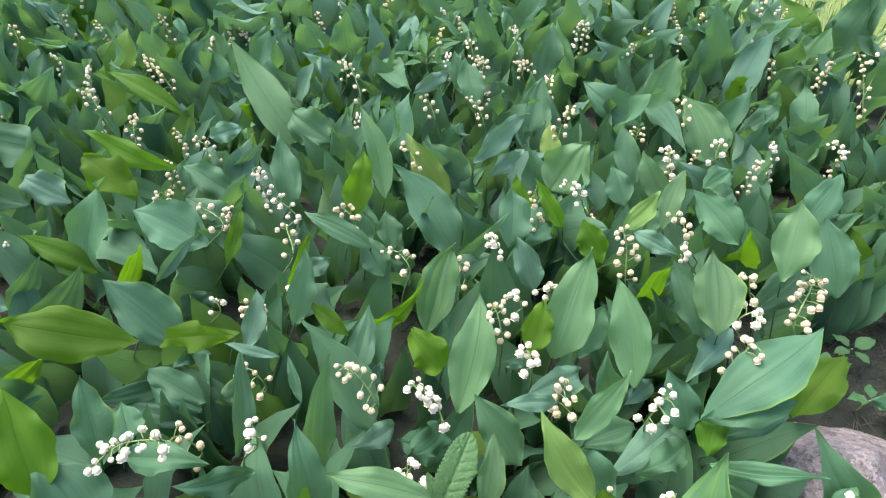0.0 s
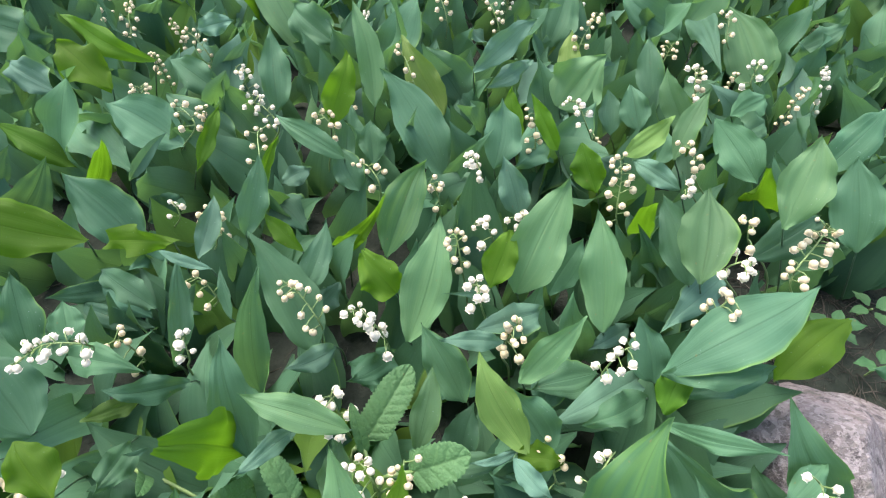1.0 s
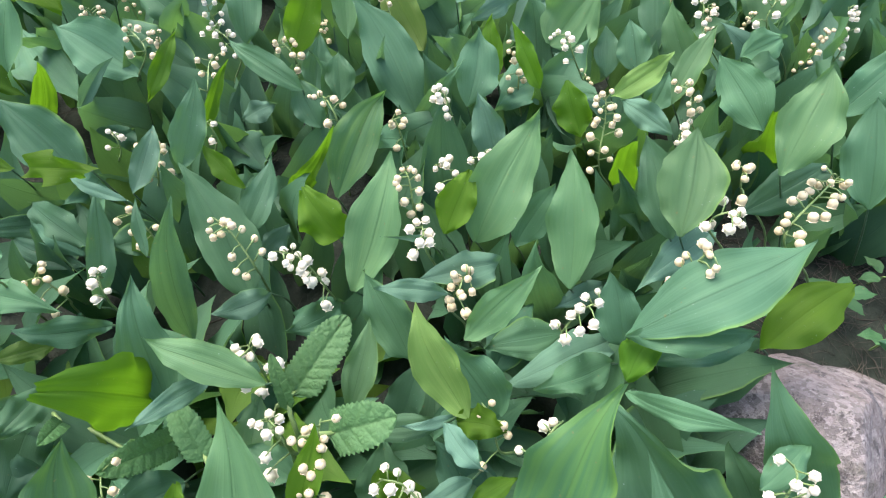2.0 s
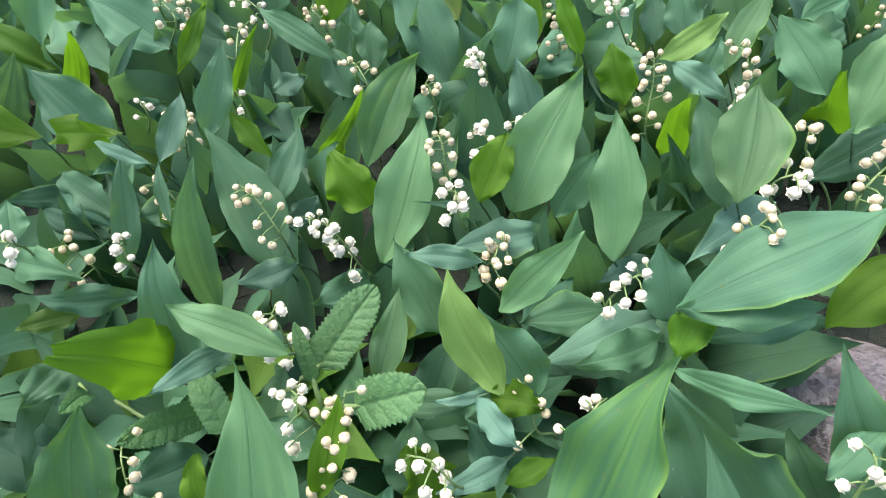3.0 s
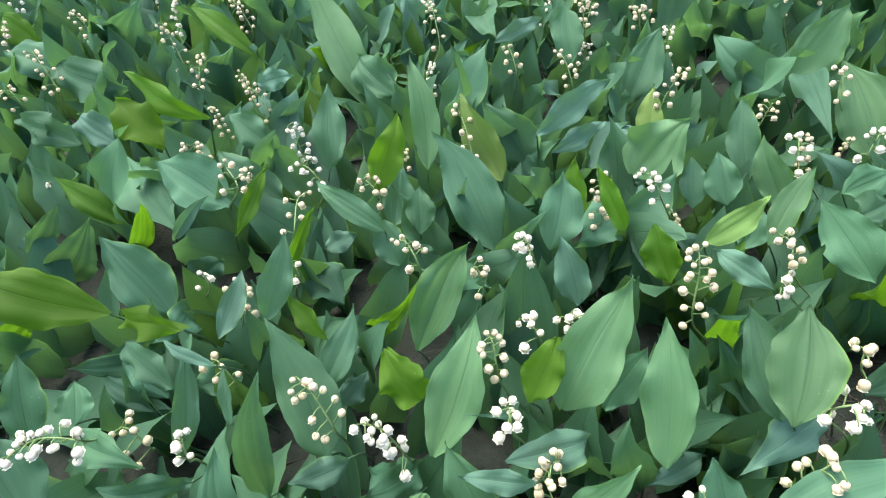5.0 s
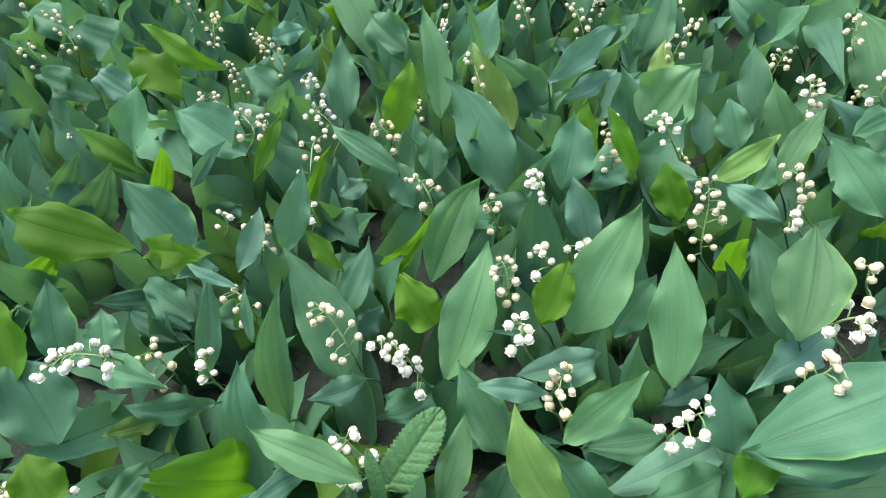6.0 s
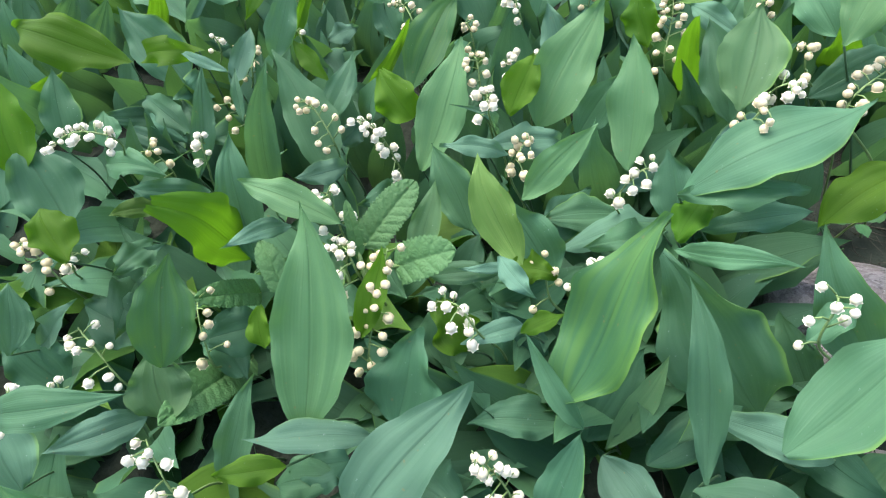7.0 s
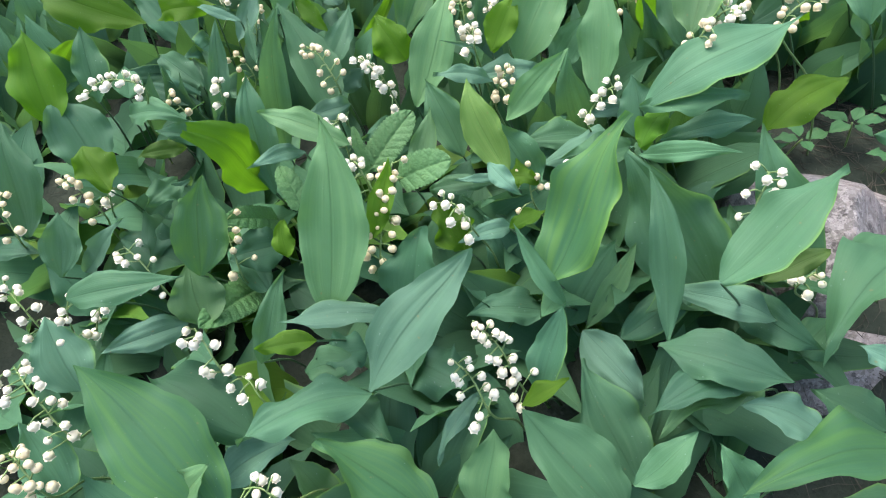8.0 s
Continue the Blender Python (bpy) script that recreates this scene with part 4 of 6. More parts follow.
leaf(p, (-0.242, 0.383, 0.070), (-0.291, 0.341, 0.077), 0.026, -19, "d", bend=0.13, curl=0.3, wave=0.24)
leaf(p, (-0.249, 0.363, 0.071), (-0.304, 0.337, 0.080), 0.020, -5, "d", bend=0.13, curl=0.3, wave=0.24)
p = plant(-0.247, 0.414, "dark green slender lily of the valley with arching leaves", 0.000)
leaf(p, (-0.247, 0.435, 0.068), (-0.245, 0.371, 0.080), 0.031, -45, "d", bend=0.13, curl=0.3, wave=0.24)
p = plant(-0.212, 0.427, "lily of the valley stalk hung with white open bells", -0.000)
raceme(p, (-0.213, 0.423, 0.103), (-0.220, 0.430, 0.110), 3, "w")
p = plant(-0.179, 0.381, "dark green slender lily of the valley with cream buds", 0.000)
leaf(p, (-0.174, 0.372, 0.106), (-0.171, 0.424, 0.132), 0.020, 15, "u", fold=0.4)
leaf(p, (-0.176, 0.385, 0.054), (-0.204, 0.351, 0.060), 0.031, -12, "d", bend=0.13, curl=0.3, wave=0.24)
raceme(p, (-0.174, 0.404, 0.092), (-0.180, 0.430, 0.110), 8, "c")
p = plant(-0.152, 0.355, "lily of the valley stalk hung with cream buds and bells", -0.000)
raceme(p, (-0.156, 0.351, 0.080), (-0.178, 0.359, 0.095), 5, "c")
p = plant(-0.126, 0.394, "deep green slender lily of the valley with upright leaves", 0.000)
leaf(p, (-0.129, 0.379, 0.132), (-0.120, 0.424, 0.182), 0.025, 29, "n")
p = plant(-0.095, 0.385, "backlit bright green slender lily of the valley with arching leaves", 0.000)
leaf(p, (-0.084, 0.380, 0.117), (-0.119, 0.397, 0.140), 0.016, 1, "b", fold=0.4, nick=0.02, wave=0.2)
p = plant(-0.073, 0.367, "deep green slender lily of the valley with upright leaves", 0.000)
leaf(p, (-0.082, 0.352, 0.089), (-0.065, 0.404, 0.134), 0.024, -1, "n")
leaf(p, (-0.073, 0.355, 0.071), (-0.057, 0.384, 0.078), 0.020, 17, "u", bend=0.13, curl=0.3, wave=0.24)
p = plant(-0.071, 0.433, "backlit bright green slender lily of the valley with arching leaves", 0.000)
leaf(p, (-0.090, 0.452, 0.042), (-0.013, 0.403, 0.160), 0.019, 14, "b", fold=0.5, wave=0.3, nick=0.02)
leaf(p, (-0.061, 0.427, 0.049), (-0.110, 0.439, 0.057), 0.037, 21, "d", bend=0.13, curl=0.3, wave=0.24)
p = plant(-0.007, 0.411, "yellow-streaked green slender lily of the valley with upright leaves", 0.000)
leaf(p, (-0.015, 0.390, 0.108), (0.008, 0.457, 0.165), 0.037, 2, "s", fold=0.4)
p = plant(0.055, 0.361, "blue-green slender lily of the valley with cream buds", 0.000)
leaf(p, (0.061, 0.381, 0.076), (0.043, 0.318, 0.157), 0.011, 24, "u", bend=0.13, curl=0.3, wave=0.24)
raceme(p, (0.051, 0.365, 0.125), (0.040, 0.381, 0.152), 8, "c")
p = plant(0.076, 0.405, "lily of the valley stalk hung with white open bells", -0.000)
raceme(p, (0.073, 0.405, 0.126), (0.054, 0.426, 0.116), 6, "w")
p = plant(0.078, 0.362, "backlit bright green slender lily of the valley with upright leaves", 0.000)
leaf(p, (0.074, 0.351, 0.124), (0.087, 0.383, 0.156), 0.027, -2, "b", blunt=0.2, fold=0.3, nick=0.02, wave=0.2)
p = plant(0.107, 0.377, "light green slender lily of the valley with white bells", 0.000)
leaf(p, (0.095, 0.360, 0.110), (0.132, 0.414, 0.189), 0.044, -1, "l")
raceme(p, (0.096, 0.408, 0.134), (0.091, 0.418, 0.137), 4, "w")
p = plant(0.132, 0.389, "deep green slender lily of the valley with upright leaves", 0.000)
leaf(p, (0.124, 0.380, 0.089), (0.149, 0.408, 0.130), 0.030, -5, "n")
p = plant(0.156, 0.357, "deep green slender lily of the valley with upright leaves", 0.000)
leaf(p, (0.160, 0.359, 0.023), (0.131, 0.343, 0.132), 0.033, -15, "n")
leaf(p, (0.164, 0.338, 0.097), (0.156, 0.407, 0.164), 0.035, -27, "l")
p = plant(0.182, 0.359, "blue-green slender lily of the valley with arching leaves", 0.000)
leaf(p, (0.195, 0.370, 0.068), (0.156, 0.336, 0.075), 0.017, 11, "u", bend=0.13, curl=0.3, wave=0.24)
p = plant(0.223, 0.422, "dark green slender lily of the valley with upright leaves", 0.000)
leaf(p, (0.236, 0.424, 0.013), (0.194, 0.417, 0.144), 0.043, -15, "d")
p = plant(0.223, 0.376, "light green slender lily of the valley with upright leaves", 0.000)
leaf(p, (0.227, 0.369, 0.126), (0.202, 0.416, 0.177), 0.031, -11, "n")
leaf(p, (0.225, 0.350, 0.148), (0.230, 0.406, 0.193), 0.042, -14, "l")
p = plant(0.247, 0.381, "blue-green slender lily of the valley with white bells", 0.000)
leaf(p, (0.265, 0.397, 0.110), (0.209, 0.345, 0.100), 0.027, 17, "u", bend=0.16, curl=0.3, wave=0.24)
raceme(p, (0.243, 0.360, 0.150), (0.259, 0.353, 0.162), 6, "w")
p = plant(0.288, 0.396, "light green slender lily of the valley with cream buds", 0.000)
leaf(p, (0.276, 0.375, 0.185), (0.297, 0.417, 0.236), 0.035, -25, "l")
leaf(p, (0.275, 0.391, 0.137), (0.329, 0.427, 0.160), 0.030, -11, "d", bend=0.13, curl=0.3, wave=0.24)
raceme(p, (0.269, 0.394, 0.152), (0.259, 0.400, 0.165), 4, "c")
p = plant(-0.419, 0.459, "dark green broad lily of the valley with upright leaves", 0.000)
leaf(p, (-0.438, 0.458, 0.036), (-0.354, 0.465, 0.130), 0.046, 44, "d")
leaf(p, (-0.435, 0.447, 0.083), (-0.406, 0.479, 0.130), 0.026, 46, "d")
p = plant(-0.404, 0.521, "backlit bright green slender lily of the valley with arching leaves", 0.000)
leaf(p, (-0.375, 0.515, 0.076), (-0.465, 0.534, 0.113), 0.027, 12, "b", fold=0.3, nick=0.02, wave=0.2, bend=0.13, curl=0.3)
p = plant(-0.357, 0.548, "deep green broad lily of the valley with upright leaves", 0.000)
leaf(p, (-0.316, 0.518, 0.075), (-0.443, 0.613, 0.090), 0.053, 24, "n")
p = plant(-0.347, 0.499, "backlit bright green slender lily of the valley with upright leaves", 0.000)
leaf(p, (-0.372, 0.512, 0.053), (-0.295, 0.471, 0.149), 0.023, 62, "b", blunt=0.1, fold=0.3, nick=0.02, wave=0.2)
p = plant(-0.293, 0.504, "blue-green slender lily of the valley with upright leaves", 0.000)
leaf(p, (-0.312, 0.503, 0.074), (-0.253, 0.506, 0.140), 0.014, 25, "u", fold=0.5)
p = plant(-0.265, 0.467, "dark green slender lily of the valley with arching leaves", 0.000)
leaf(p, (-0.273, 0.455, 0.062), (-0.250, 0.492, 0.070), 0.035, 31, "d", bend=0.13, curl=0.3, wave=0.24)
p = plant(-0.231, 0.525, "backlit bright green slender lily of the valley with cream buds", 0.000)
leaf(p, (-0.232, 0.501, 0.095), (-0.229, 0.575, 0.128), 0.018, 38, "b", fold=0.35, nick=0.02, wave=0.2)
raceme(p, (-0.235, 0.530, 0.129), (-0.288, 0.584, 0.113), 5, "c")
p = plant(-0.149, 0.539, "blue-green slender lily of the valley with white bells", 0.000)
leaf(p, (-0.158, 0.532, 0.061), (-0.129, 0.554, 0.069), 0.023, -1, "u", bend=0.13, curl=0.3, wave=0.24)
raceme(p, (-0.164, 0.570, 0.107), (-0.197, 0.582, 0.127), 7, "w")
p = plant(-0.148, 0.469, "backlit bright green slender lily of the valley with white bells", 0.000)
leaf(p, (-0.157, 0.462, 0.102), (-0.128, 0.483, 0.163), 0.012, 33, "b", fold=0.5, nick=0.02, wave=0.2)
raceme(p, (-0.143, 0.454, 0.098), (-0.152, 0.460, 0.106), 4, "w")
p = plant(-0.132, 0.485, "dark green slender lily of the valley with cream buds", 0.000)
leaf(p, (-0.117, 0.474, 0.049), (-0.165, 0.509, 0.060), 0.042, 23, "d", bend=0.13, curl=0.3, wave=0.24)
raceme(p, (-0.149, 0.473, 0.132), (-0.174, 0.548, 0.120), 6, "c")
p = plant(-0.098, 0.506, "deep green slender lily of the valley with arching leaves", 0.000)
leaf(p, (-0.074, 0.498, 0.127), (-0.147, 0.523, 0.152), 0.022, 3, "n", bend=0.13, curl=0.3, wave=0.24)
p = plant(-0.068, 0.498, "deep green slender lily of the valley with upright leaves", 0.000)
leaf(p, (-0.061, 0.491, 0.094), (-0.084, 0.513, 0.130), 0.032, -7, "n")
p = plant(-0.050, 0.531, "dark green slender lily of the valley with upright leaves", 0.000)
leaf(p, (-0.041, 0.525, 0.042), (-0.070, 0.545, 0.080), 0.032, 14, "d")
p = plant(-0.027, 0.460, "lily of the valley stalk hung with cream buds and bells", -0.000)
raceme(p, (-0.032, 0.460, 0.126), (-0.058, 0.485, 0.129), 5, "c")
p = plant(0.026, 0.460, "lily of the valley stalk hung with cream buds and bells", -0.000)
raceme(p, (0.023, 0.457, 0.114), (0.010, 0.465, 0.127), 4, "c")
p = plant(0.026, 0.534, "deep green slender lily of the valley with arching leaves", 0.000)
leaf(p, (0.008, 0.549, 0.053), (0.066, 0.501, 0.170), 0.019, -5, "n", fold=0.5)
p = plant(0.071, 0.522, "deep green slender lily of the valley with upright leaves", 0.000)
leaf(p, (0.070, 0.507, 0.120), (0.073, 0.553, 0.170), 0.039, 9, "n")
p = plant(0.093, 0.498, "blue-green slender lily of the valley with white bells", 0.000)
leaf(p, (0.100, 0.490, 0.075), (0.078, 0.513, 0.132), 0.030, -4, "u")
raceme(p, (0.060, 0.483, 0.126), (0.044, 0.485, 0.143), 7, "w")
p = plant(0.121, 0.546, "backlit bright green slender lily of the valley with upright leaves", 0.000)
leaf(p, (0.131, 0.537, 0.125), (0.100, 0.566, 0.171), 0.018, -26, "b", fold=0.5, nick=0.02, wave=0.2)
p = plant(0.165, 0.516, "backlit bright green slender lily of the valley with upright leaves", 0.000)
leaf(p, (0.171, 0.507, 0.099), (0.152, 0.536, 0.136), 0.032, -25, "b", blunt=0.1, fold=0.3, nick=0.02, wave=0.2)
p = plant(0.206, 0.455, "backlit bright green slender lily of the valley with cream buds", 0.000)
leaf(p, (0.215, 0.487, 0.075), (0.186, 0.387, 0.191), 0.021, -72, "b", blunt=0.2, fold=0.3, nick=0.02, wave=0.2)
raceme(p, (0.184, 0.459, 0.108), (0.181, 0.493, 0.154), 12, "c")
p = plant(0.207, 0.535, "yellowish slender lily of the valley with arching leaves", 0.000)
leaf(p, (0.190, 0.518, 0.136), (0.241, 0.570, 0.151), 0.022, -3, "y")
p = plant(0.225, 0.490, "blue-green slender lily of the valley with white bells", 0.000)
leaf(p, (0.238, 0.482, 0.130), (0.196, 0.509, 0.140), 0.022, -10, "u", bend=0.13, curl=0.3, wave=0.24)
raceme(p, (0.255, 0.492, 0.116), (0.247, 0.495, 0.117), 4, "w")
p = plant(0.263, 0.508, "lily of the valley stalk hung with cream buds and bells", -0.000)
raceme(p, (0.260, 0.507, 0.121), (0.243, 0.529, 0.146), 8, "c")
p = plant(0.309, 0.538, "deep green slender lily of the valley with upright leaves", 0.000)
leaf(p, (0.323, 0.523, 0.112), (0.279, 0.568, 0.154), 0.042, -16, "n")
p = plant(-0.532, 0.620, "deep green slender lily of the valley with cream buds", 0.000)
leaf(p, (-0.503, 0.616, 0.100), (-0.593, 0.629, 0.120), 0.039, -7, "n", bend=0.13, curl=0.3, wave=0.24)
raceme(p, (-0.536, 0.618, 0.025), (-0.585, 0.654, 0.106), 13, "c")
p = plant(-0.475, 0.633, "blue-green slender lily of the valley with arching leaves", 0.000)
leaf(p, (-0.453, 0.623, 0.100), (-0.521, 0.653, 0.120), 0.039, -4, "u", bend=0.13, curl=0.3, wave=0.24)
p = plant(-0.361, 0.583, "backlit bright green broad lily of the valley with upright leaves", 0.000)
leaf(p, (-0.343, 0.576, 0.138), (-0.398, 0.597, 0.179), 0.045, 23, "b", blunt=0.2, fold=0.3, nick=0.02, wave=0.2)
p = plant(-0.345, 0.628, "backlit bright green slender lily of the valley with arching leaves", 0.000)
leaf(p, (-0.312, 0.620, 0.149), (-0.416, 0.644, 0.192), 0.027, -15, "b", fold=0.3, nick=0.02, wave=0.2, bend=0.13, curl=0.3)
p = plant(-0.290, 0.551, "deep green broad lily of the valley with arching leaves", 0.000)
leaf(p, (-0.264, 0.546, 0.092), (-0.344, 0.561, 0.130), 0.058, 16, "n")
p = plant(-0.242, 0.584, "deep green slender lily of the valley with arching leaves", 0.000)
leaf(p, (-0.213, 0.574, 0.081), (-0.304, 0.604, 0.120), 0.035, -7, "n", bend=0.13, curl=0.3, wave=0.24)
p = plant(-0.096, 0.582, "backlit bright green slender lily of the valley with upright leaves", 0.000)
leaf(p, (-0.101, 0.557, 0.125), (-0.086, 0.606, 0.182), 0.033, 22, "b", fold=0.3, nick=0.02, wave=0.2)
leaf(p, (-0.096, 0.577, 0.065), (-0.098, 0.621, 0.113), 0.034, 17, "n")
p = plant(-0.081, 0.646, "light green slender lily of the valley with upright leaves", 0.000)
leaf(p, (-0.069, 0.623, 0.107), (-0.108, 0.695, 0.199), 0.030, 14, "l", fold=0.4, side=0.06)
p = plant(-0.060, 0.556, "deep green slender lily of the valley with cream buds", 0.000)
leaf(p, (-0.058, 0.546, 0.085), (-0.066, 0.577, 0.120), 0.029, 7, "n")
raceme(p, (-0.096, 0.550, 0.115), (-0.119, 0.558, 0.132), 7, "c")
p = plant(-0.035, 0.613, "blue-green slender lily of the valley with cream buds", 0.000)
leaf(p, (-0.046, 0.644, 0.047), (-0.012, 0.545, 0.159), 0.013, 42, "u", fold=0.7)
raceme(p, (-0.020, 0.627, 0.114), (-0.050, 0.677, 0.155), 7, "c")
p = plant(-0.008, 0.647, "yellowish slender lily of the valley with upright leaves", 0.000)
leaf(p, (0.008, 0.633, 0.095), (-0.043, 0.677, 0.169), 0.037, -14, "y")
p = plant(-0.006, 0.569, "deep green broad lily of the valley with upright leaves", 0.000)
leaf(p, (0.016, 0.552, 0.071), (-0.051, 0.606, 0.168), 0.051, 2, "n")
p = plant(0.088, 0.552, "backlit bright green slender lily of the valley with upright leaves", 0.000)
leaf(p, (0.091, 0.541, 0.129), (0.080, 0.576, 0.170), 0.023, -14, "b", fold=0.4, nick=0.02, wave=0.2)
p = plant(0.119, 0.590, "deep green broad lily of the valley with arching leaves", 0.000)
leaf(p, (0.132, 0.611, 0.083), (0.091, 0.545, 0.098), 0.046, 8, "n", bend=0.13, curl=0.3, wave=0.24)
p = plant(0.166, 0.582, "lily of the valley stalk hung with white open bells", -0.000)
raceme(p, (0.161, 0.581, 0.128), (0.137, 0.601, 0.141), 7, "w")
p = plant(0.198, 0.648, "deep green slender lily of the valley with upright leaves", 0.000)
leaf(p, (0.200, 0.637, 0.081), (0.194, 0.671, 0.120), 0.027, -10, "n")
p = plant(0.225, 0.646, "deep green slender lily of the valley with upright leaves", 0.000)
leaf(p, (0.230, 0.635, 0.090), (0.216, 0.669, 0.130), 0.034, -21, "n")
p = plant(0.246, 0.597, "deep green slender lily of the valley with upright leaves", 0.000)
leaf(p, (0.241, 0.588, 0.075), (0.255, 0.614, 0.107), 0.030, -16, "n")
p = plant(0.263, 0.579, "light green slender lily of the valley with upright leaves", 0.000)
leaf(p, (0.254, 0.565, 0.103), (0.281, 0.609, 0.160), 0.025, -31, "l")
p = plant(0.270, 0.641, "light green slender lily of the valley with white bells", 0.000)
leaf(p, (0.280, 0.628, 0.093), (0.248, 0.669, 0.150), 0.031, -38, "l")
raceme(p, (0.283, 0.646, 0.130), (0.274, 0.673, 0.150), 6, "w")
p = plant(0.332, 0.636, "deep green slender lily of the valley with white bells", 0.000)
leaf(p, (0.319, 0.627, 0.121), (0.360, 0.656, 0.130), 0.034, -1, "n", bend=0.13, curl=0.3, wave=0.24)
raceme(p, (0.345, 0.667, 0.134), (0.351, 0.689, 0.150), 5, "w")
p = plant(0.335, 0.608, "deep green slender lily of the valley with arching leaves", 0.000)
leaf(p, (0.326, 0.601, 0.114), (0.355, 0.622, 0.120), 0.033, -7, "n", bend=0.13, curl=0.3, wave=0.24)
p = plant(0.351, 0.560, "backlit bright green slender lily of the valley with upright leaves", 0.000)
leaf(p, (0.371, 0.591, 0.024), (0.307, 0.493, 0.151), 0.040, -63, "b", blunt=0.2, fold=0.3, nick=0.02, wave=0.2)
p = plant(-0.639, 0.685, "lily of the valley stalk hung with cream buds and bells", -0.000)
raceme(p, (-0.644, 0.682, 0.102), (-0.667, 0.692, 0.120), 6, "c")
p = plant(-0.621, 0.731, "lily of the valley stalk hung with cream buds and bells", -0.000)
raceme(p, (-0.631, 0.733, 0.097), (-0.682, 0.768, 0.140), 11, "c")
p = plant(-0.289, 0.727, "blue-green slender lily of the valley with cream buds", 0.000)
leaf(p, (-0.318, 0.756, 0.030), (-0.226, 0.686, 0.156), 0.040, 49, "u")
leaf(p, (-0.304, 0.715, 0.143), (-0.261, 0.729, 0.150), 0.028, 12, "u", bend=0.13, curl=0.3, wave=0.24)
raceme(p, (-0.295, 0.710, 0.099), (-0.333, 0.734, 0.130), 7, "c")
p = plant(-0.288, 0.665, "deep green slender lily of the valley with arching leaves", 0.000)
leaf(p, (-0.267, 0.655, 0.093), (-0.333, 0.685, 0.120), 0.038, -2, "n", bend=0.13, curl=0.3, wave=0.24)
p = plant(-0.201, 0.671, "deep green slender lily of the valley with upright leaves", 0.000)
leaf(p, (-0.197, 0.650, 0.075), (-0.210, 0.716, 0.150), 0.038, 22, "n")
p = plant(0.011, 0.703, "deep green broad lily of the valley with upright leaves", 0.000)
leaf(p, (0.028, 0.696, 0.072), (-0.025, 0.719, 0.136), 0.059, -9, "n")
p = plant(0.033, 0.696, "dark green broad lily of the valley with arching leaves", 0.000)
leaf(p, (0.053, 0.676, 0.062), (-0.009, 0.738, 0.076), 0.049, -26, "d", bend=0.13, curl=0.3, wave=0.24)
p = plant(0.065, 0.662, "blue-green slender lily of the valley with arching leaves", 0.000)
leaf(p, (0.039, 0.655, 0.140), (0.103, 0.684, 0.195), 0.029, 19, "u")
leaf(p, (0.056, 0.647, 0.126), (0.105, 0.691, 0.140), 0.022, 19, "u", bend=0.13, curl=0.3, wave=0.24)
p = plant(0.153, 0.663, "light green broad lily of the valley with upright leaves", 0.000)
leaf(p, (0.139, 0.657, 0.100), (0.182, 0.674, 0.162), 0.064, -14, "l")
p = plant(0.247, 0.690, "deep green slender lily of the valley with upright leaves", 0.000)
leaf(p, (0.251, 0.672, 0.096), (0.238, 0.728, 0.160), 0.032, -21, "n")
p = plant(0.325, 0.690, "dark green slender lily of the valley with arching leaves", 0.000)
leaf(p, (0.341, 0.728, 0.057), (0.291, 0.607, 0.080), 0.043, 27, "d", bend=0.13, curl=0.3, wave=0.24)
p = plant(-0.700, 0.794, "deep green broad lily of the valley with arching leaves", 0.000)
leaf(p, (-0.667, 0.790, 0.092), (-0.772, 0.803, 0.120), 0.055, 5, "n", bend=0.13, curl=0.3, wave=0.24)
p = plant(-0.577, 0.764, "deep green broad lily of the valley with arching leaves", 0.000)
leaf(p, (-0.538, 0.758, 0.099), (-0.659, 0.778, 0.120), 0.060, -11, "n", bend=0.14, curl=0.3, wave=0.24)
p = plant(-0.504, 0.850, "lily of the valley stalk hung with cream buds and bells", -0.000)
raceme(p, (-0.511, 0.852, 0.082), (-0.551, 0.887, 0.140), 9, "c")
p = plant(-0.440, 0.776, "lily of the valley stalk hung with cream buds and bells", -0.000)
raceme(p, (-0.443, 0.781, 0.084), (-0.454, 0.831, 0.120), 10, "c")
p = plant(-0.185, 0.820, "deep green broad lily of the valley with arching leaves", 0.000)
leaf(p, (-0.163, 0.805, 0.090), (-0.231, 0.852, 0.120), 0.057, -14, "n", bend=0.13, curl=0.3, wave=0.24)
p = plant(0.069, 0.819, "lily of the valley stalk hung with cream buds and bells", -0.000)
raceme(p, (0.064, 0.820, 0.111), (0.037, 0.851, 0.140), 7, "c")
p = plant(0.160, 0.777, "yellowish slender lily of the valley with cream buds", 0.000)
leaf(p, (0.161, 0.762, 0.075), (0.156, 0.807, 0.125), 0.030, -14, "y")
raceme(p, (0.168, 0.784, 0.109), (0.192, 0.822, 0.140), 9, "c")
p = plant(0.385, 0.788, "light green broad lily of the valley with cream buds", 0.000)
leaf(p, (0.399, 0.769, 0.078), (0.353, 0.828, 0.160), 0.065, -19, "l")
raceme(p, (0.350, 0.788, 0.124), (0.345, 0.824, 0.150), 5, "c")
p = plant(-0.790, 0.864, "backlit bright green broad lily of the valley with arching leaves", 0.000)
leaf(p, (-0.763, 0.854, 0.107), (-0.847, 0.887, 0.140), 0.046, -3, "b", fold=0.3, nick=0.02, wave=0.2, bend=0.13, curl=0.3)
p = plant(-0.673, 0.920, "deep green broad lily of the valley with cream buds", 0.000)
leaf(p, (-0.704, 0.919, 0.051), (-0.606, 0.923, 0.160), 0.064, 34, "n")
raceme(p, (-0.685, 0.891, 0.087), (-0.736, 0.915, 0.140), 11, "c")
p = plant(-0.479, 0.870, "deep green broad lily of the valley with upright leaves", 0.000)
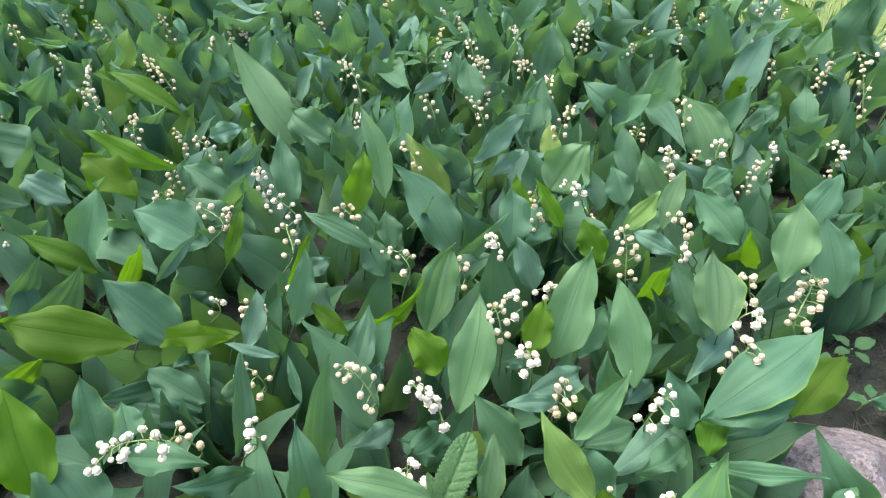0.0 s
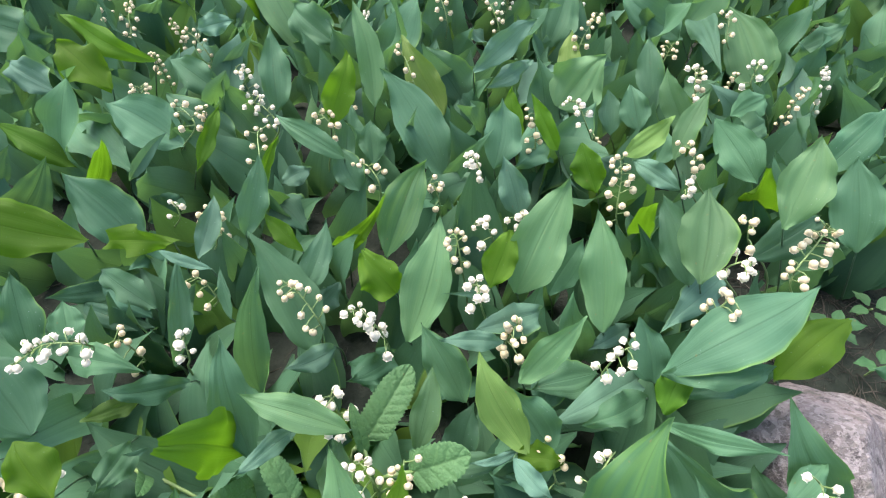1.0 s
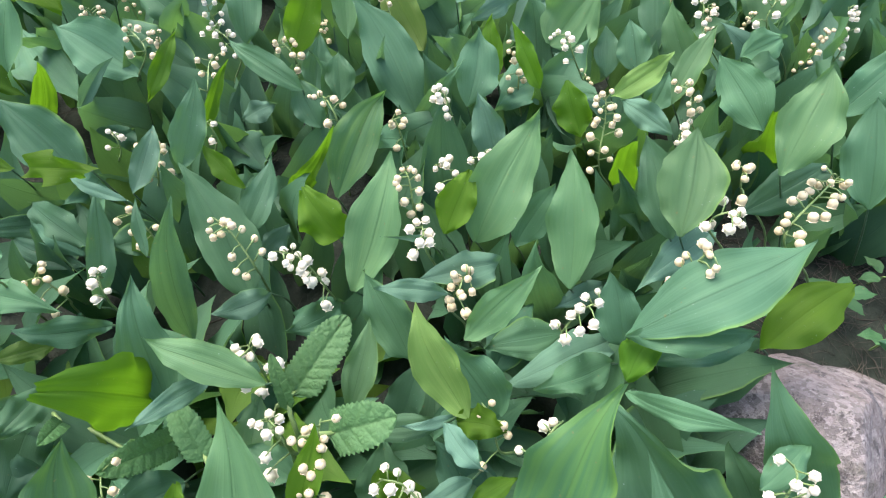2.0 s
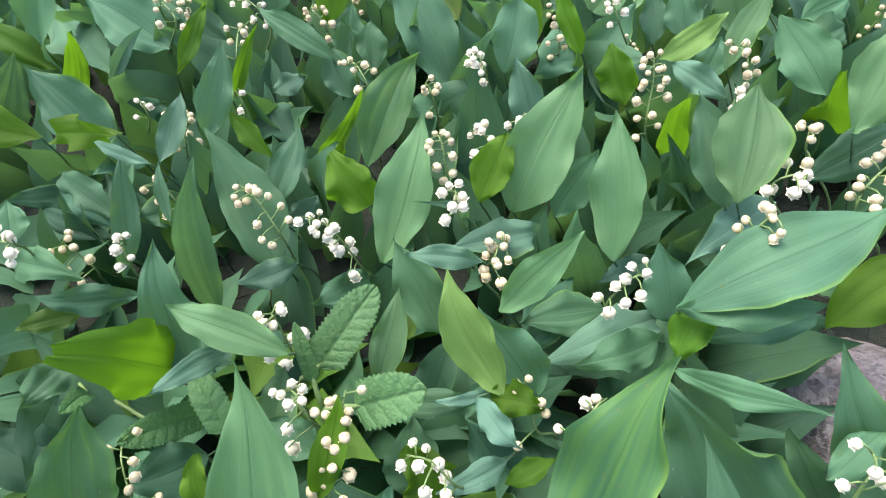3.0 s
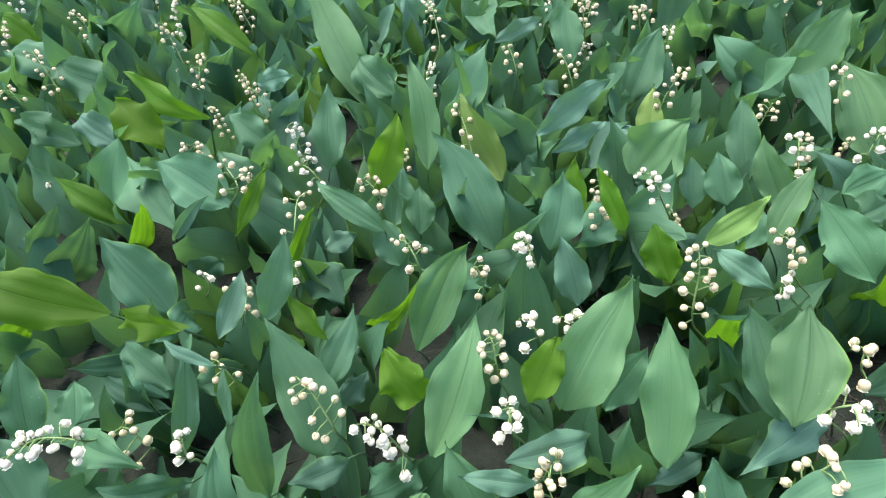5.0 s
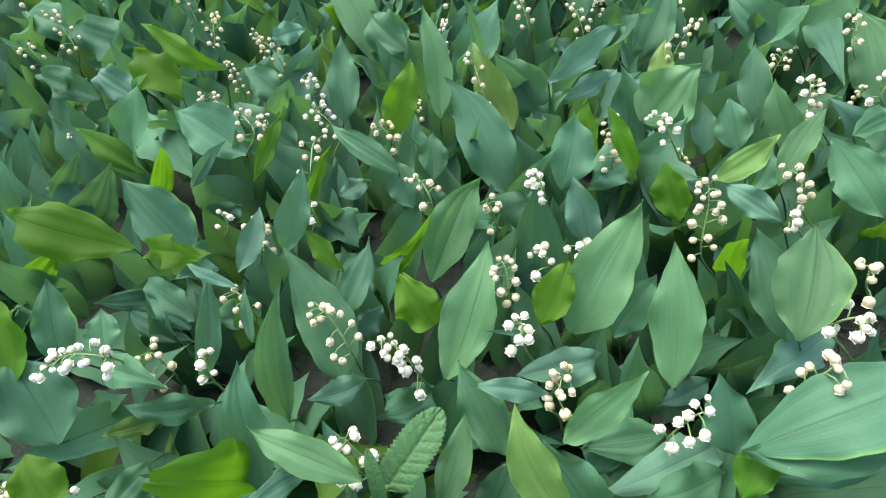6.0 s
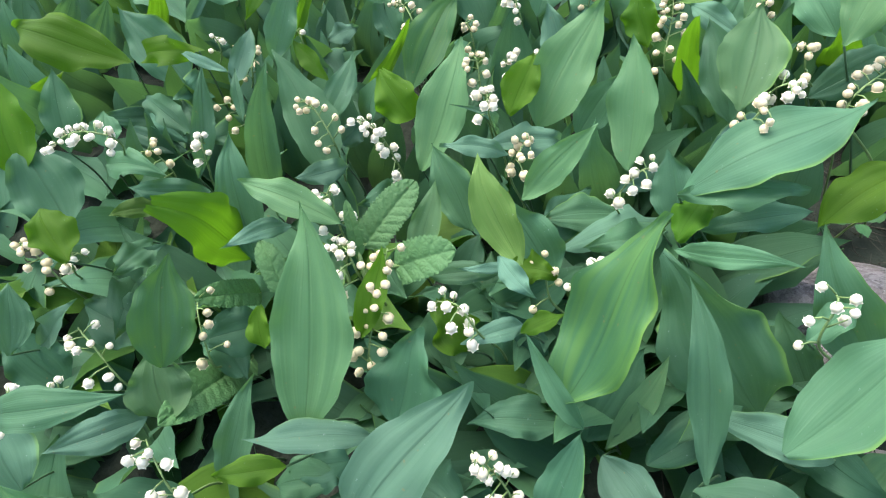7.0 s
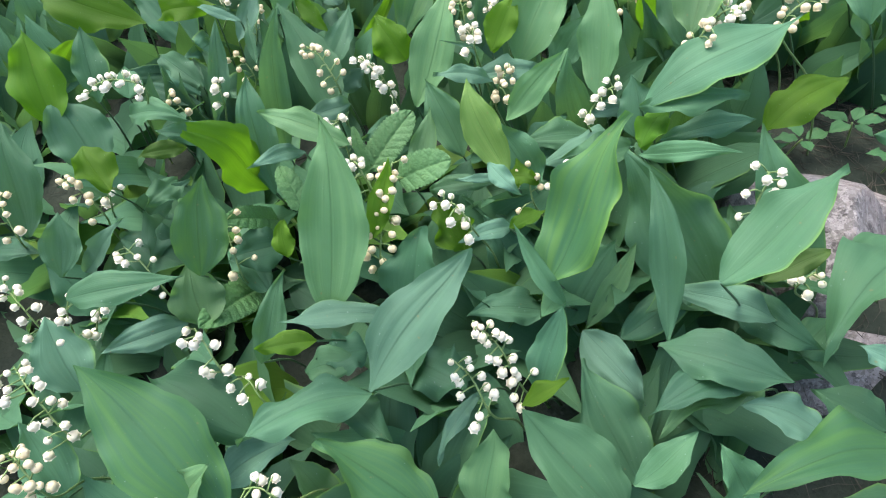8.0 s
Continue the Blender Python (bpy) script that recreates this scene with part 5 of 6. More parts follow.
leaf(p, (-0.510, 0.886, 0.014), (-0.413, 0.838, 0.134), 0.056, 53, "n")
p = plant(-0.441, 0.905, "backlit bright green slender lily of the valley with arching leaves", 0.000)
leaf(p, (-0.397, 0.886, 0.089), (-0.535, 0.945, 0.150), 0.032, 8, "b", fold=0.3, nick=0.02, wave=0.2, bend=0.13, curl=0.3)
p = plant(-0.434, 0.949, "lily of the valley stalk hung with cream buds and bells", -0.000)
raceme(p, (-0.443, 0.950, 0.101), (-0.488, 0.984, 0.140), 9, "c")
p = plant(-0.252, 0.886, "light green broad lily of the valley with upright leaves", 0.000)
leaf(p, (-0.214, 0.854, 0.032), (-0.333, 0.954, 0.194), 0.059, 3, "l", fold=0.25)
p = plant(-0.124, 0.906, "lily of the valley stalk hung with cream buds and bells", -0.000)
raceme(p, (-0.129, 0.913, 0.108), (-0.153, 0.968, 0.150), 6, "c")
p = plant(-0.024, 0.882, "blue-green slender lily of the valley with arching leaves", 0.000)
leaf(p, (-0.042, 0.869, 0.141), (0.014, 0.911, 0.160), 0.024, 18, "u", bend=0.13, curl=0.3, wave=0.24)
p = plant(-0.005, 0.851, "lily of the valley stalk hung with cream buds and bells", -0.000)
raceme(p, (-0.010, 0.853, 0.104), (-0.031, 0.884, 0.130), 6, "c")
p = plant(0.050, 0.908, "deep green slender lily of the valley with upright leaves", 0.000)
leaf(p, (0.056, 0.891, 0.105), (0.035, 0.944, 0.170), 0.042, 1, "n")
p = plant(0.141, 0.886, "deep green broad lily of the valley with upright leaves", 0.000)
leaf(p, (0.131, 0.865, 0.065), (0.161, 0.932, 0.146), 0.053, 3, "n")
p = plant(0.293, 0.902, "deep green broad lily of the valley with arching leaves", 0.000)
leaf(p, (0.319, 0.875, 0.087), (0.236, 0.959, 0.130), 0.054, -42, "n", bend=0.13, curl=0.3, wave=0.24)
p = plant(0.338, 0.906, "light green broad lily of the valley with upright leaves", 0.000)
leaf(p, (0.323, 0.889, 0.101), (0.371, 0.942, 0.180), 0.057, -0, "l")
p = plant(0.340, 0.857, "deep green slender lily of the valley with arching leaves", 0.000)
leaf(p, (0.345, 0.917, 0.097), (0.331, 0.728, 0.120), 0.037, 49, "n", bend=0.13, curl=0.3, wave=0.24)
p = plant(-0.089, 1.042, "deep green broad lily of the valley with upright leaves", 0.000)
leaf(p, (-0.107, 1.100, 0.110), (-0.051, 0.918, 0.120), 0.053, 9, "n")
p = plant(0.067, 0.977, "lily of the valley stalk hung with cream buds and bells", -0.000)
raceme(p, (0.068, 0.980, 0.111), (0.075, 1.020, 0.140), 7, "c")
p = plant(0.161, 0.979, "lily of the valley stalk hung with cream buds and bells", -0.000)
raceme(p, (0.156, 0.978, 0.117), (0.130, 0.997, 0.140), 6, "c")
p = plant(0.207, 1.042, "deep green broad lily of the valley with upright leaves", 0.000)
leaf(p, (0.211, 1.068, 0.067), (0.200, 0.985, 0.160), 0.061, -53, "n")

# ---- the plants past them ----
p = plant(0.315, 0.466, "dark green slender lily of the valley with arching leaves", -0.000)
leaf(p, (0.342, 0.472, 0.165), (0.397, 0.519, 0.206), 0.031, -21, "d", bend=0.13, curl=0.35, wave=0.24)
p = plant(-0.099, 1.198, "light green broad lily of the valley with upright leaves", -0.000)
leaf(p, (-0.100, 1.199, 0.006), (-0.180, 1.266, 0.125), 0.069, -12, "l")
p = plant(0.154, 1.310, "deep green broad lily of the valley with upright leaves", -0.000)
leaf(p, (0.154, 1.309, -0.006), (0.120, 1.444, 0.098), 0.057, -18, "n")
p = plant(0.185, 1.084, "deep green broad lily of the valley with white bells", -0.000)
leaf(p, (0.188, 1.090, 0.068), (0.210, 1.134, 0.169), 0.057, -12, "n")
p = plant(-0.660, 1.170, "deep green broad lily of the valley with upright leaves", -0.000)
leaf(p, (-0.663, 1.177, 0.068), (-0.675, 1.209, 0.142), 0.055, 18, "n")
p = plant(-0.246, 1.446, "backlit bright green broad lily of the valley with upright leaves", -0.000)
leaf(p, (-0.246, 1.447, 0.004), (-0.245, 1.506, 0.094), 0.054, 3, "b", fold=0.5, wave=0.3, blunt=0.8, nick=0.1)
p = plant(0.708, 1.114, "light green broad lily of the valley with upright leaves", -0.000)
leaf(p, (0.712, 1.120, 0.079), (0.733, 1.149, 0.160), 0.053, -32, "l")
p = plant(0.375, 0.414, "deep green slender lily of the valley with cream buds", -0.000)
leaf(p, (0.372, 0.423, 0.124), (0.358, 0.467, 0.188), 0.041, -35, "n")
p = plant(0.444, 0.334, "dark green slender lily of the valley with arching leaves", -0.000)
leaf(p, (0.419, 0.336, 0.075), (0.378, 0.340, 0.079), 0.033, 7, "d", bend=0.13, curl=0.35, wave=0.24)
p = plant(-0.532, 1.094, "deep green slender lily of the valley with upright leaves", -0.000)
leaf(p, (-0.524, 1.101, 0.041), (-0.445, 1.165, 0.134), 0.043, 24, "n")
p = plant(-0.360, 1.131, "deep green slender lily of the valley with upright leaves", -0.000)
leaf(p, (-0.354, 1.138, 0.094), (-0.327, 1.164, 0.155), 0.042, 16, "n")
p = plant(-0.252, 1.348, "deep green broad lily of the valley with upright leaves", -0.000)
leaf(p, (-0.253, 1.349, 0.005), (-0.301, 1.394, 0.093), 0.057, -6, "n")
p = plant(0.051, 0.982, "deep green slender lily of the valley with white bells", -0.000)
leaf(p, (0.045, 0.989, 0.087), (0.020, 1.019, 0.156), 0.033, -15, "n")
raceme(p, (0.061, 1.038, 0.119), (0.044, 1.064, 0.159), 7, "w")
p = plant(0.557, 1.040, "deep green broad lily of the valley with upright leaves", -0.000)
leaf(p, (0.558, 1.046, 0.042), (0.567, 1.091, 0.137), 0.051, -31, "n")
p = plant(0.603, 1.047, "light green broad lily of the valley with cream buds", -0.000)
leaf(p, (0.612, 1.047, 0.052), (0.660, 1.043, 0.128), 0.060, -17, "l")
raceme(p, (0.592, 1.036, 0.100), (0.582, 1.059, 0.127), 6, "c")
p = plant(0.441, 0.845, "deep green slender lily of the valley with arching leaves", -0.000)
leaf(p, (0.462, 0.852, 0.085), (0.529, 0.871, 0.123), 0.030, -6, "n", bend=0.13, curl=0.35, wave=0.24, nick=0.05)
p = plant(0.658, 1.357, "deep green broad lily of the valley with upright leaves", -0.000)
leaf(p, (0.650, 1.364, 0.052), (0.604, 1.405, 0.134), 0.075, -38, "n")
p = plant(-0.066, 1.000, "deep green slender lily of the valley with white bells", -0.000)
leaf(p, (-0.076, 1.003, 0.080), (-0.122, 1.013, 0.151), 0.037, -8, "n")
p = plant(-0.475, 0.999, "lily of the valley stalk hung with cream buds and bells", -0.000)
raceme(p, (-0.490, 1.012, 0.096), (-0.513, 1.034, 0.136), 9, "c")
p = plant(-0.772, 1.100, "lily of the valley stalk hung with cream buds and bells", -0.000)
raceme(p, (-0.779, 1.113, 0.126), (-0.789, 1.134, 0.154), 6, "c")
p = plant(-0.736, 1.207, "lily of the valley stalk hung with cream buds and bells", -0.000)
raceme(p, (-0.747, 1.223, 0.101), (-0.767, 1.250, 0.146), 8, "c")
p = plant(-0.545, 1.228, "lily of the valley stalk hung with cream buds and bells", -0.000)
raceme(p, (-0.556, 1.247, 0.085), (-0.576, 1.278, 0.136), 8, "c")
p = plant(-0.320, 1.523, "lily of the valley stalk hung with cream buds and bells", -0.000)
raceme(p, (-0.330, 1.542, 0.048), (-0.347, 1.572, 0.090), 7, "c")
p = plant(-0.127, 1.477, "lily of the valley stalk hung with cream buds and bells", -0.000)
raceme(p, (-0.138, 1.498, 0.047), (-0.156, 1.532, 0.096), 7, "c")
p = plant(0.072, 0.942, "lily of the valley stalk hung with cream buds and bells", -0.000)
raceme(p, (0.067, 0.958, 0.120), (0.057, 0.985, 0.158), 7, "c")
p = plant(0.160, 1.250, "lily of the valley stalk hung with white open bells", -0.000)
raceme(p, (0.155, 1.261, 0.095), (0.147, 1.280, 0.118), 4, "w")
p = plant(0.152, 1.005, "lily of the valley stalk hung with cream buds and bells", -0.000)
raceme(p, (0.144, 1.016, 0.107), (0.132, 1.033, 0.133), 6, "c")
p = plant(-0.156, 0.971, "lily of the valley stalk hung with cream buds and bells", -0.000)
raceme(p, (-0.161, 0.985, 0.109), (-0.168, 1.007, 0.142), 6, "c")
p = plant(0.657, 0.967, "lily of the valley stalk hung with cream buds and bells", -0.000)
raceme(p, (0.659, 0.992, 0.084), (0.661, 1.035, 0.143), 9, "c")
p = plant(0.677, 0.849, "lily of the valley stalk hung with cream buds and bells", -0.000)
raceme(p, (0.670, 0.884, 0.098), (0.660, 0.944, 0.182), 11, "c")
p = plant(0.411, 1.120, "lily of the valley stalk hung with cream buds and bells", -0.000)
raceme(p, (0.405, 1.138, 0.105), (0.396, 1.167, 0.147), 5, "c")
p = plant(0.556, 1.253, "lily of the valley stalk hung with cream buds and bells", -0.000)
raceme(p, (0.550, 1.270, 0.101), (0.540, 1.299, 0.142), 6, "c")
p = plant(0.571, 0.733, "lily of the valley stalk hung with white open bells", -0.000)
raceme(p, (0.553, 0.732, 0.105), (0.522, 0.730, 0.122), 6, "w")
p = plant(-0.377, 1.186, "lily of the valley stalk hung with cream buds and bells", -0.000)
raceme(p, (-0.382, 1.191, 0.103), (-0.389, 1.199, 0.118), 4, "c")

p = herb(0.003, 0.220, "pale green herb with wrinkled scalloped leaves", -0.019)
wrinkled_leaf(p, (-0.004, 0.235, 0.086), (0.021, 0.284, 0.109), 0.026, -4)
wrinkled_leaf(p, (-0.002, 0.224, 0.089), (-0.012, 0.240, 0.125), 0.009, 15)
wrinkled_leaf(p, (0.032, 0.204, 0.110), (0.069, 0.213, 0.126), 0.026, -21)
wrinkled_leaf(p, (-0.015, 0.218, 0.086), (-0.024, 0.226, 0.100), 0.006, 21)
p = herb(-0.042, 0.189, "low herb with long wrinkled scalloped leaves", -0.028)
wrinkled_leaf(p, (-0.042, 0.189, 0.082), (-0.066, 0.211, 0.104), 0.018, 27)
wrinkled_leaf(p, (-0.089, 0.216, 0.034), (-0.103, 0.172, 0.080), 0.021, 45)
wrinkled_leaf(p, (-0.178, 0.217, 0.028), (-0.146, 0.182, 0.080), 0.013, -157)
wrinkled_leaf(p, (-0.101, 0.189, -0.022), (-0.101, 0.099, 0.042), 0.033, 17)

# ---- rock ----
def boulder(x, y, z, sx, sy, sz, turn, seed, label):
    bm = bmesh.new()
    bmesh.ops.create_icosphere(bm, subdivisions=5, radius=1.0)
    for v in bm.verts:
        c = v.co.copy()
        k = 1 + 0.22 * noise.noise(c * 1.3 + Vector((seed, 0, 0))) + 0.07 * noise.noise(c * 3.5 + Vector((0, seed, 0))) + 0.02 * noise.noise(c * 11)
        # flattened facets
        for d in ((0.5, -0.6, 0.62), (-0.55, -0.3, 0.78), (0.2, 0.5, 0.84)):
            over = c.dot(Vector(d).normalized()) * k - 0.80
            if over > 0:
                c -= Vector(d).normalized() * over * 0.75
        v.co = Vector((c.x * k * sx, c.y * k * sy, c.z * k * sz))
    me = bpy.data.meshes.new("boulder")
    bm.to_mesh(me)
    bm.free()
    me.materials.append(ROCK)
    me.polygons.foreach_set("use_smooth", [True] * len(me.polygons))
    ob = new("boulder", me)
    ob.matrix_world = pose(x, y, z, 0, 0, turn)
    return tagged(ob, label, "rock")


boulder(0.352, 0.305, -0.026, 0.070, 0.074, 0.080, 25, 3.0, "rough grey-pink granite boulder half hidden by leaves")
boulder(0.405, 0.335, -0.030, 0.075, 0.050, 0.045, -15, 8.0, "dark weathered stone behind the pale boulder")
boulder(0.375, 0.215, -0.070, 0.115, 0.062, 0.052, 10, 5.0, "flat rough grey stone under lily leaves")

# ---- plants further off, out of eleven moulds ----
moulds = []
for i in range(11):
    r = random.Random(100 + i)
    p = plant(0.0, 0.0, "green lily of the valley deep in the bed" if i < 8 else "flowering lily of the valley deep in the bed")
    turn0 = r.uniform(0, 6.28)
    for j in range(2 if i % 3 else 3):
        yaw = turn0 + j * 2.3 + r.uniform(-0.5, 0.5)
        lean = r.uniform(0.20, 0.85)
        size = r.uniform(0.125, 0.175)
        bz = r.uniform(0.030, 0.055)
        base = Vector((0.012 * math.cos(yaw), 0.012 * math.sin(yaw), bz))
        tip = base + Vector((math.cos(yaw) * math.sin(lean), math.sin(yaw) * math.sin(lean), math.cos(lean))) * size
        leaf(p, base, tip, size * r.uniform(0.32, 0.42), r.uniform(-70, 70), "b" if i == 4 and j == 0 else r.choice("nnnuudln"), bend=r.uniform(-0.02, 0.16), wave=0.22, side=r.uniform(-0.08, 0.08), rows=16, cols=6)
    if i >= 8:
        a = turn0 + 1.2
        raceme(p, (0.014 * math.cos(a), 0.014 * math.sin(a), 0.110), (0.028 * math.cos(a), 0.028 * math.sin(a), 0.168), 10, "wcc"[i - 8])
    moulds.append(p)
r = random.Random(11)


def in_view_of_path(x, y):
    return -0.25 - 0.8 * (y + 0.05) < x < 0.15 + max(0.32 + 0.25 * (y - 0.03), 0.30 + 0.6 * (y - 0.22)) and y > -0.24


spots = []
cells = {}
tries = 0
while tries < 16000:
    tries += 1
    x, y = r.uniform(-1.7, 1.7), r.uniform(-0.9, 2.0)
    if bed_edge(x, y) < 0.01:
        continue
    if y < 1.10 and -0.66 < x < 0.56 or y < 0.90 and -0.80 < x < 0.70 and in_view_of_path(x, y):
        if in_view_of_path(x, y) and y < 0.52:
            continue
    elif in_view_of_path(x, y) and abs(x) > 0.35 + 0.75 * y and y < 1.0:
        continue
    gap = (0.056 if y > 1.1 else 0.074) if y > 0.5 and in_view_of_path(x, y) else 0.075
    c = (int(x / 0.08), int(y / 0.08))
    if any((x - a) ** 2 + (y - b) ** 2 < gap ** 2 for k in (-1, 0, 1) for l in (-1, 0, 1) for a, b in cells.get((c[0] + k, c[1] + l), ())):
        continue
    cells.setdefault(c, []).append((x, y))
    spots.append((x, y))
spots.sort(key=lambda s: (not in_view_of_path(*s), s[1]))
far = {}
for i, (x, y) in enumerate(spots):
    k = i if i < 11 else r.randrange(11)
    size = r.uniform(0.9, 1.2) * (0.88 if y < 1.25 and abs(x) < 0.75 else 1.0)
    low = 0.030 if y < 1.0 and in_view_of_path(x, y) else 0.0
    m = pose(x, y, soil_height(x, y) - low, 0, 0, r.uniform(0, 360)) @ Matrix.Diagonal((size, size, size, 1))
    if i < 11:
        moulds[k].matrix_basis = m
    elif i < 60:
        copy_thing(moulds[k], m).matrix_basis = m
    else:
        far.setdefault(k, []).append(m)


def joined_far_plants():
    """The rest of the bed in one mesh: too many and too far to tell apart."""
    verts, faces, uvs, mats, slots = [], [], [], [], []
    for k, places in far.items():
        for ob in moulds[k].children_recursive:
            me = ob.data
            local = ob.matrix_basis if ob.parent == moulds[k] else ob.parent.matrix_basis @ ob.matrix_basis
            co = np.empty(len(me.vertices) * 3)
            me.vertices.foreach_get("co", co)
            co = np.c_[co.reshape(-1, 3), np.ones(len(me.vertices))]
            polys = [tuple(p.vertices) for p in me.polygons]
            uv = np.zeros((len(me.vertices), 2))
            if me.uv_layers:
                for lp in me.loops:
                    uv[lp.vertex_index] = me.uv_layers[0].data[lp.index].uv
            mat = JOINED_LEAF if me.materials[0] == LEAF["green"] else me.materials[0]
            if mat.name not in slots:
                slots.append(mat.name)
            for m in places:
                n0 = len(verts)
                verts += (co @ np.array(m @ local).T)[:, :3].tolist()
                faces += [tuple(a + n0 for a in f) for f in polys]
                uvs += uv.tolist()
                mats += [slots.index(mat.name)] * len(polys)
    me = mesh_from("lily_bed", verts, faces, bpy.data.materials[slots[0]], uvs)
    for name in slots[1:]:
        me.materials.append(bpy.data.materials[name])
    me.polygons.foreach_set("material_index", mats)
    tagged(new("lily_bed", me), "thick bed of flowering lily of the valley", "foliage", kind="stuff")


joined_far_plants()

# ---- low dark leaves that close the bed below ----
def undergrowth():
    rr = random.Random(5)
    verts, faces, uvs = [], [], []
    for i in range(8000):
        if i % 5 < 3:
            continue
        x, y = rr.uniform(-0.9, 0.75), rr.uniform(-0.12, 1.3)
        if 6900 < i <= 7600:
            x, y = rr.uniform(-0.22, 0.30), rr.uniform(-0.12, 0.25)
        if i > 7600:
            x, y = rr.uniform(0.18, 0.26), rr.uniform(0.24, 0.55)
            if ((x - 0.352) / 0.095) ** 2 + ((y - 0.305) / 0.10) ** 2 < 1 or rr.random() < 0.4:
                continue
        if abs(x - 0.05) > 0.42 + 0.6 * max(y, 0):
            continue
        if i <= 7600 and 0.30 < x < 0.62 and 0.12 < y < 0.50:
            continue
        if i <= 7600 and noise.noise(Vector((x * 6, y * 6, 9))) < (-0.28 if 0.3 < y else -0.8 if y < 0.22 else -0.35):
            continue
        if rr.random() < (0.55 if y < 0.22 else 0.6 if x < -0.08 and y < 0.42 else 0.40 if y > 0.32 else 0.2):
            continue
        yaw, lean, size = rr.uniform(0, 6.28), rr.choice((rr.uniform(0.75, 1.0), rr.uniform(0.85, 1.35))), rr.uniform(0.10, 0.145)
        if y > 0.32:
            lean, size = rr.uniform(0.1, 0.65), rr.uniform(0.095, 0.140)
        z0 = ground_level(y) + (rr.uniform(-0.028, 0.006) if y > 0.32 else rr.uniform(-0.026, -0.008))
        base = Vector((x, y, z0))
        axis = Vector((math.cos(yaw) * math.sin(lean), math.sin(yaw) * math.sin(lean), math.cos(lean)))
        nrm = Vector((0.1, -0.6, 0.8)) if lean < 0.7 else Vector((0, 0, 1))
        nrm = (nrm - axis * nrm.dot(axis)).normalized()
        nrm.rotate(Matrix.Rotation(rr.uniform(-0.8, 0.8), 3, axis))
        acr = axis.cross(nrm)
        v, f, u = blade(size, size * rr.uniform(0.30, 0.42), rr.uniform(0.02, 0.12), 0.3, 0.06, 0.0, rr.uniform(-0.05, 0.05), 0.0, rows=11, cols=6, seed=i)
        n0 = len(verts)
        verts += [base + acr * a + axis * b + nrm * c for a, b, c in v]
        faces += [tuple(k + n0 for k in q) for q in f]
        uvs += u
    me = mesh_from("undergrowth", verts, faces, JOINED_LEAF, uvs)
    tagged(new("undergrowth", me), "dense low green lily leaves close to the soil", "foliage", kind="stuff")


undergrowth()


# ---- dry needles, twigs and leaf bits on the soil ----
def litter():
    rr = random.Random(21)
    verts, faces = [], []
    for i in range(3400):
        if i % 3:
            x, y = rr.uniform(0.24, 0.66), rr.uniform(0.10, 0.62)
        else:
            x, y = rr.uniform(-0.7, 0.7), rr.uniform(-0.1, 1.1)
        z = soil_height(x, y) + rr.uniform(0.0005, 0.004)
        a, size = rr.uniform(0, 6.28), rr.uniform(0.010, 0.045)
        d = Vector((math.cos(a), math.sin(a), rr.uniform(-0.12, 0.2))) * size
        n = Vector((-d.y, d.x, 0)) * rr.uniform(-0.25, 0.25)
        c = Vector((x, y, z))
        w = rr.choice((0.0002, 0.0002, 0.0003, 0.0003, 0.0006))
        v, f = tube_rings([c - d / 2, c + n * 0.6, c + d / 2], [w * 0.8, w, w * 0.5], 4)
        n0 = len(verts)
        verts += v
        faces += [tuple(k + n0 for k in q) for q in f]
    tagged(new("dry_litter", mesh_from("dry_litter", verts, faces, LITTER)), "dry brown needles and twigs on the soil", "litter", kind="stuff")


litter()


# ---- small three-leaved herbs by the stones ----
def small_herb(x, y, label, leaflets, height, seed):
    rr = random.Random(seed)
    z = soil_height(x, y)
    ob = new("small_herb")
    ob.location = (x, y, z)
    tagged(ob, label, "plant", "small herbs by the stones")
    top = Vector((rr.uniform(-0.01, 0.01), rr.uniform(-0.02, 0.0), height))
    v, f = tube_rings(spline([(0, 0, -0.005), top * 0.6, top], 4), [0.0010] * 9, 5)
    part("stem", mesh_from("stem", v, f, STALK), ob)
    for k in range(leaflets):
        yaw = 2 * math.pi * k / leaflets + rr.uniform(-0.3, 0.3) - 1.2
        size = rr.uniform(0.018, 0.027)
        axis = Vector((math.cos(yaw), math.sin(yaw), rr.uniform(-0.1, 0.25))).normalized()
        nrm = (Vector((0, 0, 1)) - axis * axis.z).normalized()
        turn = Matrix((axis.cross(nrm), axis, nrm)).transposed().to_4x4()
        vv, ff, uu = blade(size, size * 0.62, 0.06, 0.2, 0.1, shape=0.42, rows=10, cols=6, seed=seed * 10 + k)
        part("leaflet", mesh_from("leaflet", vv, ff, SMALL_LEAF, uu), ob, m=Matrix.Translation(top + axis * 0.004) @ turn)
    return ob


small_herb(0.405, 0.425, "small green herb with pointed leaflets near the stones", 5, 0.030, 1)
small_herb(0.345, 0.400, "small green herb with pointed leaflets near the stones", 4, 0.024, 2)
small_herb(0.300, 0.375, "small green herb with pointed leaflets near the stones", 3, 0.018, 3)
small_herb(0.450, 0.470, "small green herb with pointed leaflets near the stones", 4, 0.028, 4)
small_herb(0.430, 0.395, "small green herb with pointed leaflets near the stones", 3, 0.020, 5)


